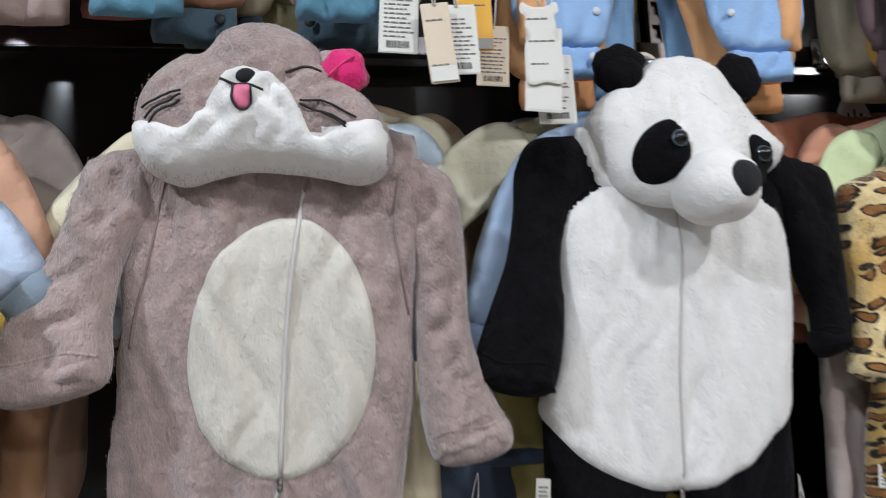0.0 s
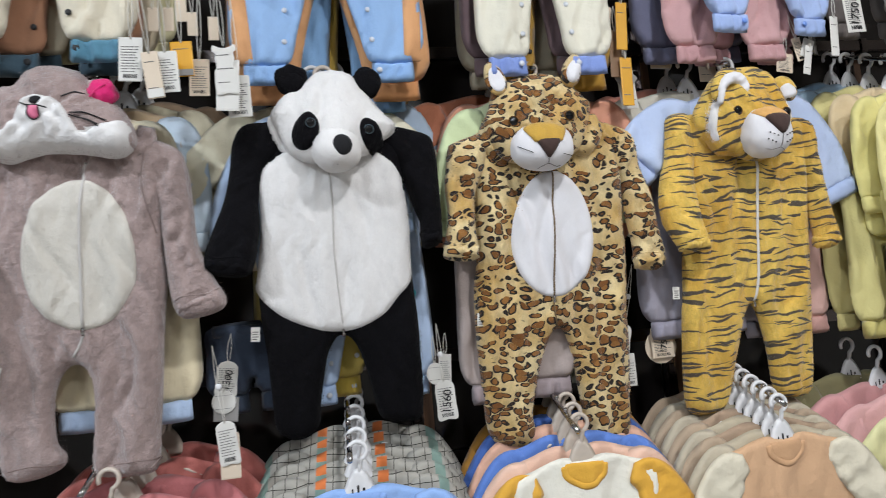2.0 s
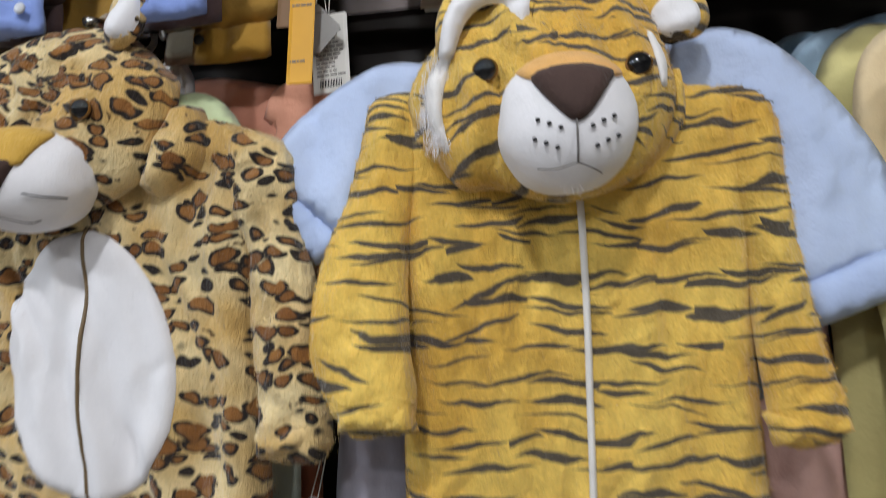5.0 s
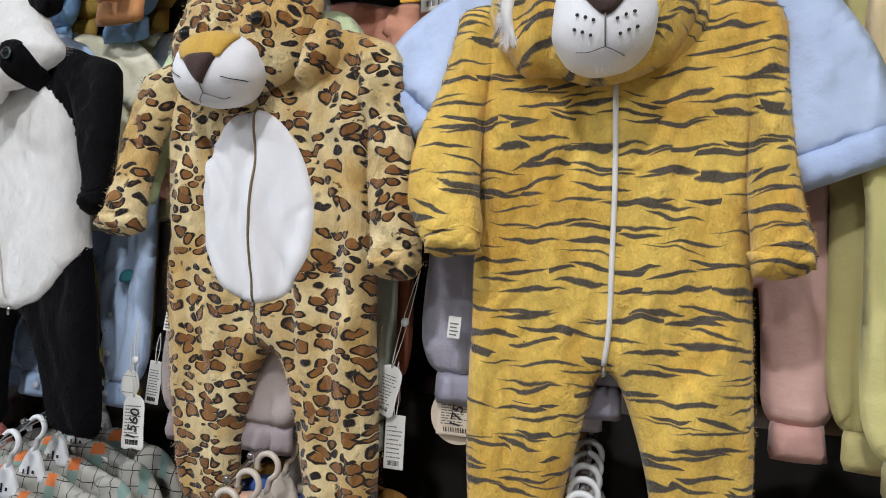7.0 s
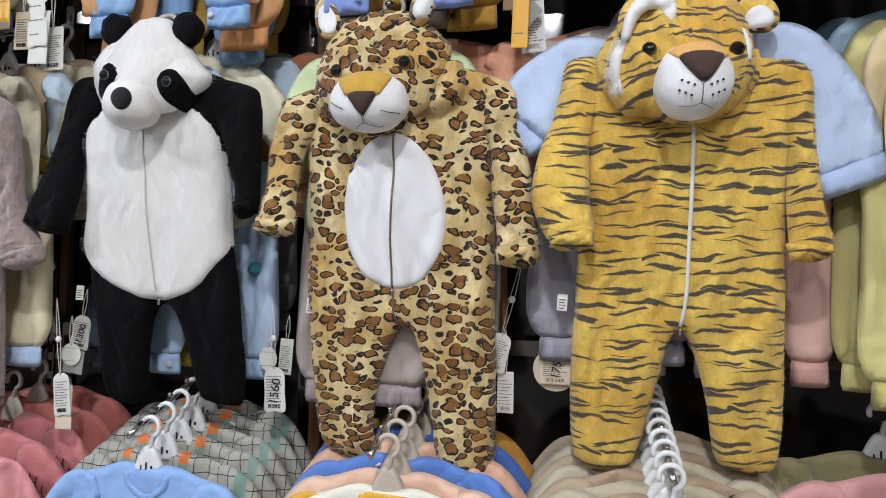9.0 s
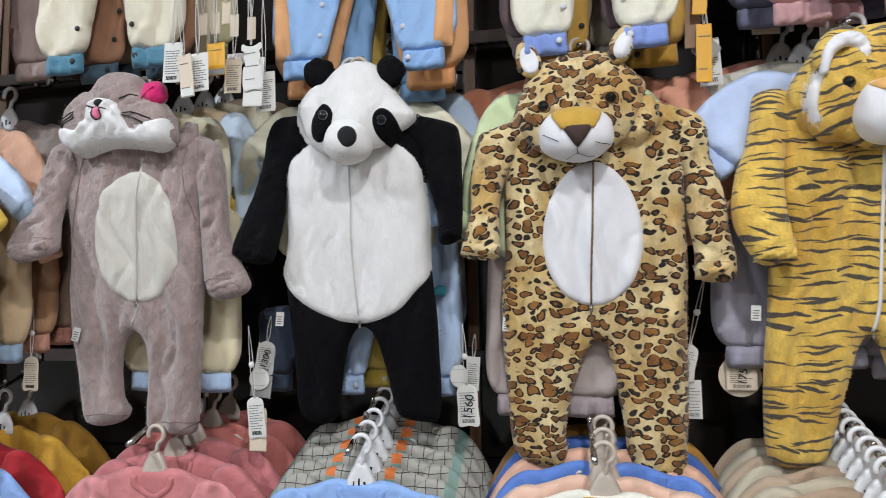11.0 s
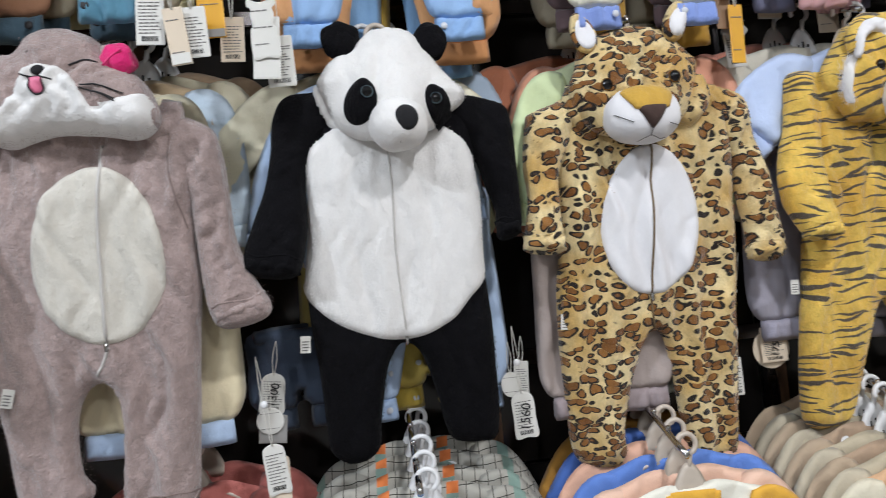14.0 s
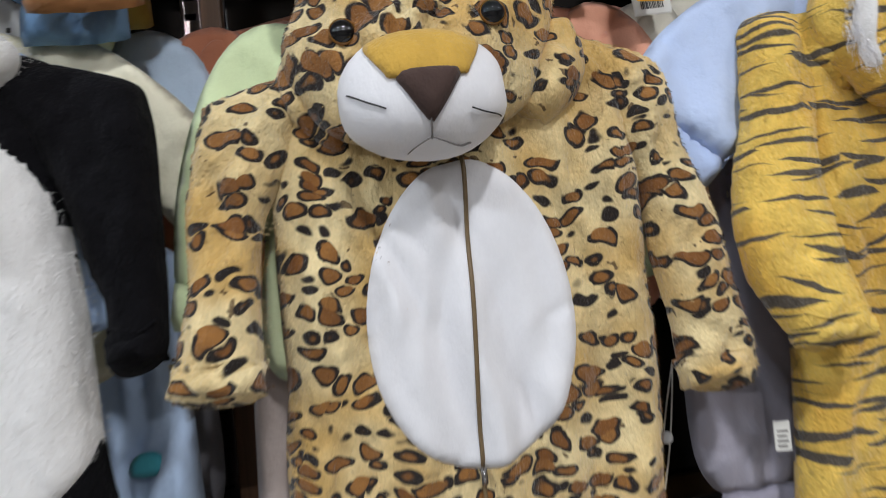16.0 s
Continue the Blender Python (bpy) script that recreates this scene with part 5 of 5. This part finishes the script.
build_trousers(-0.47, 0.12, 1.175, "tan trousers with light blue cuffs and snaps", fab("c09667"), fab("a9bdd6"), 0.02, 0.1, 0.42, buttons=M_BROWNCARD)
build_trousers(-0.60, 0.15, 1.26, "grey blue cotton trousers", fab("9a9aa8"), None, 0.03, 0.1, 0.4)
build_trousers(-0.2, 0.19, 1.15, "faded denim trousers folded over the rail", fab("4a566a"), fab("434e60"), 0.01, 0.1, 0.2, rise=0.4)
blue_set = build_trousers(0.058, 0.135, 1.155, "light blue trousers with snaps and a teal car patch", fab("b8cce8"), fab("adc3e2"), 0.125, 0.09, 0.46, buttons=SNAP, detail=True, rise=0.6)
part("car_patch", Shape(spline([(0.1, -0.238), (0.128, -0.238), (0.132, -0.224), (0.122, -0.215), (0.106, -0.217), (0.098, -0.227)]), 0.002, 0.004, 0.005, (0, 1, 1, 1), lambda x, z: -0.0195 + 0 * x), fab("4fb4c4"), blue_set, "teal stitched car patch")
build_trousers(0.06, 0.18, 1.165, "yellow cotton trousers", fab("d2b95f"), fab("c9ad4b"), 0.012, 0.11, 0.44, buttons=SNAP)
build_trousers(-0.1, 0.2, 1.19, "olive yellow cotton trousers", fab("b2a263"), None, 0.02, 0.08, 0.42)
build_trousers(0.11, 0.225, 1.25, "grey cotton trousers", fab("8d8a90"), None, 0.02, 0.09, 0.4)
build_trousers(0.42, 0.11, 1.12, "taupe cotton trousers with ribbed cuffs", fab("a3958f"), fab("97898a"), 0.03, 0.12, 0.48)
build_trousers(0.47, 0.16, 1.16, "dusty rose cotton trousers", fab("b89c95"), fab("b08f88"), 0.02, 0.12, 0.46)
build_trousers(0.6, 0.19, 1.2, "rust cotton trousers", fab("b5694b"), None, 0.03, 0.08, 0.4)
build_trousers(0.62, 0.14, 1.14, "pale grey green trousers", fab("a8ad9f"), None, 0.02, 0.06, 0.45)
build_trousers(0.9, 0.12, 1.225, "lilac grey cotton trousers", fab("a09ca8"), fab("9894a2"), 0.03, 0.13, 0.42)
build_trousers(1.03, 0.16, 1.2, "pale lilac cotton trousers", fab("c6c0cc"), None, 0.03, 0.12, 0.42)
build_trousers(1.19, 0.12, 1.2, "dusty pink cotton trousers", fab("cfa79c"), fab("c79a90"), 0.02, 0.075, 0.42)
build_trousers(1.5, 0.0, 1.14, "pale yellow cotton trousers with ribbed cuffs", fab("d9cf8c"), fab("d0c478"), 0.02, 0.13, 0.42, detail=True)
build_trousers(1.4, 0.05, 1.18, "pale yellow cotton trousers", fab("cdc384"), fab("c2b670"), 0.02, 0.1, 0.42)
build_trousers(1.36, 0.1, 1.2, "olive yellow cotton trousers", fab("b9ad74"), None, 0.02, 0.08, 0.42)

# lower tier of tops on hangers
def low_stack(x, specs, y0, step, hanger, dx=0.0, **kw):
    made = []
    for k, (label, body, sleeve, collar, chest) in enumerate(specs):
        made.append(hung_top(x + dx * k, y0 + step * k, "low", label, body, sleeve, sleeve, collar, chest=chest, hanger=hanger, detail=k == 0, **kw))
    return made


PINK, PINKD = fab("c97d7d", 60), fab("bf7272")
pinks = low_stack(-0.455, [("pink striped top with buttoned collar", PINK, fab("d48a8a", 160), PINKD, None)] + [("pink cotton top with scalloped pocket", PINKD, PINKD, PINKD, None)] * 2 + [("coral cotton top", fab("bf6f66"), fab("bf6f66"), None, None)] * 2, 0.01, 0.055, M_BEIGEPLASTIC, 0.012, half=0.16, reach=(0.1, 0.2))
for pr, pb in pinks[1:3]:
    for k in range(3):
        x0 = 0.15 + 0.016 * k
        part("scallop_stitch", stitch([(x0, -0.07 - 0.018 * k), (x0 + 0.004, -0.088 - 0.018 * k), (x0 + 0.014, -0.09 - 0.018 * k), (x0 + 0.018, -0.076 - 0.018 * k)], lambda x, z: -0.024 + 0 * x, 0.0011, 6), M_THREAD, pr)
PLAID = plaid("checked_cotton")
low_stack(0.025, [("light blue top with pale yellow stripe", fab("8fb0e2"), fab("8fb0e2"), fab("86a6da"), None)] + [("white checked shirt with orange and green blocks", PLAID, PLAID, None, None)] * 5, 0.0, 0.045, M_WHITEPLASTIC, 0.0, half=0.165, reach=(0.08, 0.2))
low_stack(0.51, [("cream top with yellow sleeves and collar", fab("e6e2d4"), fab("e0a93e"), fab("dba63c"), None), ("peach and white top", fab("e2b9a2"), fab("e6c0aa"), None, None), ("blue and white top", fab("5f83cc"), fab("5f83cc"), None, None),
                 ("peach cotton top", fab("dfae94"), fab("dfae94"), None, None), ("royal blue top", fab("4668b0"), fab("4668b0"), None, None), ("mustard top", fab("b98538"), fab("b98538"), None, None)], 0.0, 0.042, M_BEIGEPLASTIC, 0.003, half=0.165, reach=(0.09, 0.2))
# rear jackets have darkened cloth colours, standing for shade deep in the stack
low_stack(0.985, [("peach jacket with cream sleeves and snaps", fab("d3aa84"), fab("dcd3bc"), fab("cba078"), None)] + [("cream padded jacket with peach trim", fab("b9ad95"), fab("bdb29c"), None, None), ("beige padded jacket", fab("ab927a"), fab("b39e86"), None, None)] * 4, -0.02, 0.029, M_WHITEPLASTIC, 0.0, half=0.165, reach=(0.09, 0.2))
low_stack(1.5, [("pale cream top with small print", fab("e6dcc0"), fab("e6dcc0"), fab("dcd0ac"), None), ("pale yellow top with script print", fab("dcd8a4"), fab("dcd8a4"), None, None), ("pink cotton top", fab("dba9a6"), fab("dba9a6"), None, None), ("pink cotton top", fab("d39a98"), fab("d39a98"), None, None),
                ("olive checked shirt", fab("8d8560"), fab("8d8560"), None, None)], -0.03, 0.055, M_WHITEPLASTIC, -0.03, half=0.17, reach=(0.12, 0.16), w=0.11)
low_stack(-1.03, [("pink cotton top", fab("dcae9e"), fab("dcae9e"), None, None), ("pale green and blue striped top", fab("c5d6c8"), fab("88a5d6"), None, None), ("red top with cream sleeve bands", fab("b01f28"), fab("b01f28"), None, None), ("mustard top with cream sleeve bands", fab("cf9a2e"), fab("d8a63a"), None, None),
                  ("mustard cotton top", fab("b5862f"), fab("b5862f"), None, None)], -0.04, 0.06, M_WHITEPLASTIC, 0.012, half=0.15, reach=(0.13, 0.16), w=0.11)


# ---- tags ----
def tag_shape(w, h, kind):
    """Outline of a card whose top edge is at 0."""
    if kind == "round_top":
        return spline([(-w / 2, -h), (-w / 2, -h * 0.6), (-w / 2, -w * 0.4), (-w * 0.35, -w * 0.12), (0, 0), (w * 0.35, -w * 0.12), (w / 2, -w * 0.4), (w / 2, -h * 0.6), (w / 2, -h), (0, -h)], 5)
    if kind == "disc":
        return oval(0, -h / 2, w / 2, h / 2)
    if kind == "diamond":
        return np.array([(0, 0), (w / 2, -h / 2), (0, -h), (-w / 2, -h / 2)])
    if kind == "bear":
        a = [(-w * 0.5, -h), (-w * 0.5, -h * 0.55), (-w * 0.36, -h * 0.46), (-w * 0.44, -h * 0.3), (-w * 0.4, -h * 0.18), (-w * 0.55, -h * 0.12), (-w * 0.48, 0), (-w * 0.26, -h * 0.05), (0, -h * 0.07)]
        return spline(a + [(-x, z) for x, z in a[-2::-1]] + [(0, -h)], 4)
    return np.array([(-w / 2, 0), (w / 2, 0), (w / 2, -h), (-w / 2, -h)])


def build_tag(x, y, z, w, h, material, kind="plain", string=0.1, turn=0.0, price="", lines=5, tilt=0.0, bead=False, label="", second=None, band=None):
    """A hang tag; z is the card's top edge, the string runs up from it."""
    words = label or "white card price tag on a string"
    root = thing("hang_tag", (x, y, z), words, "tag", "price tags", turn)
    root.matrix_basis = pose(x, y, z, 0, tilt, turn)
    poly = tag_shape(w, h, kind)
    card = Shape(poly, 0.0009, 0.002, max(0.003, w / 14), back=1.0)
    part("card", card, material, root, "", False)
    if second:
        c2 = part("rear_card", Shape(tag_shape(w * 1.02, h * 1.05, "plain"), 0.0009, 0.002, 0.006, (0, 1, 1, 1), lambda px, pz: 0.004 + 0 * px, back=1.0), second, root, "", False)
        c2.matrix_basis = pose(w * 0.12, 0, -h * 0.3, 0, 6, 0)
    r = random.Random(int(abs(x * 977 + z * 313)))
    ink = []
    rows = lines * 2 if lines > 3 else lines
    for k in range(rows):
        zz = -h * (0.22 + 0.56 * k / max(1, rows - 1))
        # a row of small print, broken into words
        x0 = -w * 0.38
        while x0 < w * r.uniform(0.1, 0.36):
            x1 = x0 + w * r.uniform(0.05, 0.2)
            ink.append(slab((x0, -0.0016, zz - h * 0.009), (min(x1, w * 0.4), -0.001, zz + h * 0.009), 0))
            x0 = x1 + w * 0.035
    if lines:
        part("print", join(*ink), M_INKGREY, root, "", False)["kind"] = "stuff"
    if lines > 3:
        code = [slab((-w * 0.3 + w * 0.6 * q / 14, -0.0018, -h * 0.93), (-w * 0.3 + w * 0.6 * q / 14 + w * r.uniform(0.008, 0.026), -0.0011, -h * 0.84), 0) for q in range(14)]
        part("barcode", join(*code), M_INK, root, "", False)["kind"] = "stuff"
    if band:
        part("colour_band", slab((-w / 2 + 0.001, -0.0022, -h * 0.98), (w / 2 - 0.001, -0.0012, -h * 0.8), 0), band, root, "", False)
    if price:
        letters(price, h * 0.3, root, M_INK, pose(w * 0.05, -0.0026, -h * 0.55, 90, 0, 0) @ pose(0, 0, 0, 0, 0, 80))
    if string:
        for sg in (-1, 1):
            pts = spline([(0.001 * sg, -0.004), (0.004 * sg, string * 0.35), (0.003 * sg, string * 0.7), (0, string)], 5, False)
            part("string", tube([(p, -0.0015, q) for p, q in pts], 0.0008, 5), M_STRING, root)
    if bead:
        part("bead", ball((0, -0.002, string * 0.45), (0.007, 0.004, 0.007), 14, 8), M_WHITEPLASTIC, root)
    return root


# between the upper trousers of the first two columns
build_tag(-0.335, -0.13, 1.905, 0.042, 0.085, M_PAPER, string=0.12, tilt=2)
build_tag(-0.30, -0.145, 1.87, 0.03, 0.09, M_KRAFT, string=0.14, tilt=-7, lines=2, label="pale card brand tag on a string", band=M_PAPER)
build_tag(-0.275, -0.135, 1.875, 0.042, 0.08, M_PAPER, string=0.12, tilt=-3)
build_tag(-0.252, -0.11, 1.905, 0.04, 0.07, M_YELLOWCARD, string=0.12, tilt=-2, lines=1, label="mustard yellow card tag on a string", band=M_GREYCARD)
build_tag(-0.225, -0.085, 1.88, 0.038, 0.075, M_KRAFT, string=0.14, tilt=2)
build_tag(-0.175, -0.105, 1.90, 0.042, 0.098, M_PAPER, "bear", string=0.12, tilt=-3, lines=3, label="white bear-shaped card tag on a string", second=M_PAPER)
build_tag(-0.155, -0.085, 1.845, 0.045, 0.085, M_PAPER, string=0.16, tilt=-2, lines=6)
for tx, tz in ((-0.315, 2.0), (-0.285, 2.0), (-0.24, 1.99), (-0.2, 1.98), (-0.26, 2.02)):
    build_tag(tx, -0.06, tz, 0.02, 0.05, M_KRAFT, string=0.1, lines=0, label="narrow pale tag on a string")
# by the cream fleece trousers
build_tag(0.735, 0.03, 1.915, 0.03, 0.12, M_YELLOWCARD, string=0.1, lines=2, tilt=2, label="narrow yellow card tag on a string")
build_tag(0.742, 0.05, 1.905, 0.062, 0.07, M_GREYCARD, "diamond", string=0.05, lines=1, label="grey diamond-shaped card tag")
build_tag(0.75, 0.07, 1.9, 0.045, 0.1, M_PAPER, string=0.1, lines=6, tilt=-3)
build_tag(0.72, 0.04, 1.99, 0.03, 0.12, M_BROWNCARD, string=0.06, lines=1, tilt=3, label="brown card brand tag on a string")
build_tag(0.735, 0.02, 2.05, 0.028, 0.12, M_YELLOWCARD, string=0.05, lines=1, tilt=5, label="narrow yellow card tag on a string")
build_tag(0.715, 0.06, 2.06, 0.03, 0.14, M_KRAFT, string=0.05, lines=1, tilt=8, label="narrow cream card tag on a string")
build_tag(1.0, 0.1, 1.96, 0.05, 0.085, M_KRAFT, string=0.05, lines=3, label="cream card tag on a string")
build_tag(1.275, -0.08, 2.02, 0.05, 0.1, M_PAPER, string=0.05, lines=6, price="1750", tilt=-3)
build_tag(1.24, -0.06, 1.97, 0.022, 0.1, M_PAPER, string=0.05, lines=2, tilt=5)
gold_tag = build_tag(0.885, 0.12, 2.008, 0.055, 0.085, M_KRAFT, string=0.05, lines=0, tilt=3, label="cream card tag with a gold square")
part("gold_square", slab((-0.013, -0.002, -0.045), (0.009, -0.0012, -0.024), 0.0003), M_YELLOWCARD, gold_tag, "", False)
build_tag(0.886, 0.128, 1.955, 0.055, 0.032, M_PAPER, string=0.05, lines=0, tilt=3, label="cream card behind the gold-marked tag")
build_tag(1.146, 0.0, 1.905, 0.045, 0.05, M_KRAFT, string=0.05, lines=5, tilt=8, label="cream card price tag below pink trousers")
build_tag(1.2, -0.02, 1.915, 0.02, 0.075, M_PAPER, string=0.08, lines=2, tilt=14, label="long narrow white card tag")
build_tag(1.21, -0.012, 1.935, 0.03, 0.05, M_PAPER, string=0.06, lines=0, tilt=22, label="folded white card tag on a string")
build_tag(1.172, -0.01, 1.94, 0.025, 0.06, M_KRAFT, string=0.06, lines=5, tilt=-12, label="cream card tag with small print")
# below the sets
build_tag(-0.245, 0.06, 1.155, 0.04, 0.09, M_PAPER, "round_top", string=0.16, bead=True, tilt=-6, second=M_KRAFT)
build_tag(-0.25, 0.09, 1.215, 0.05, 0.05, M_PAPER, "disc", string=0.06, lines=2, second=M_GREYCARD, label="round white card tag over a grey one")
build_tag(-0.24, 0.11, 1.275, 0.045, 0.075, M_PAPER, "round_top", string=0.06, price="1300", tilt=8)
build_tag(0.232, 0.1, 1.185, 0.045, 0.09, M_PAPER, "round_top", string=0.13, bead=True, price="1560", tilt=-3)
build_tag(0.215, 0.105, 1.225, 0.04, 0.05, M_PAPER, "disc", string=0.06, lines=2, label="round white card tag on a string")
build_tag(0.245, 0.13, 1.24, 0.03, 0.075, M_PAPER, string=0.05, tilt=4)
build_tag(0.70, 0.12, 1.27, 0.04, 0.075, M_PAPER, "round_top", string=0.15, tilt=14, bead=True)
build_tag(0.705, 0.13, 1.195, 0.032, 0.08, M_PAPER, string=0.08, lines=4)
build_tag(0.80, 0.14, 1.245, 0.085, 0.085, M_KRAFT, "disc", string=0.06, lines=0, label="round cream card tag with an orange rim")
build_tag(0.80, 0.13, 1.25, 0.06, 0.075, M_KRAFT, string=0.05, lines=6, price="1750")
build_tag(1.155, 0.09, 1.2, 0.036, 0.1, M_PAPER, string=0.12, bead=True, price="1750")
build_tag(0.665, 0.1, 1.14, 0.036, 0.08, M_PAPER, string=0.2, price="1560", tilt=3)
for tx, ty, tz in ((-0.86, -0.02, 1.17), (-0.93, -0.07, 1.13)):
    build_tag(tx, ty, tz, 0.05, 0.1, M_GREYCARD, string=0.12, lines=0, bead=True, label="grey card tag with round white badge", band=M_INKGREY)
    build_tag(tx, ty - 0.004, tz + 0.01, 0.052, 0.052, M_PAPER, "disc", string=0.0, lines=1, label="round white card badge on a tag")
build_tag(-0.965, -0.1, 1.125, 0.05, 0.09, M_PAPER, "round_top", string=0.12, bead=True)
build_tag(-0.805, 0.03, 1.245, 0.04, 0.08, M_KRAFT, "round_top", string=0.12, bead=True, label="cream card price tag on a string")
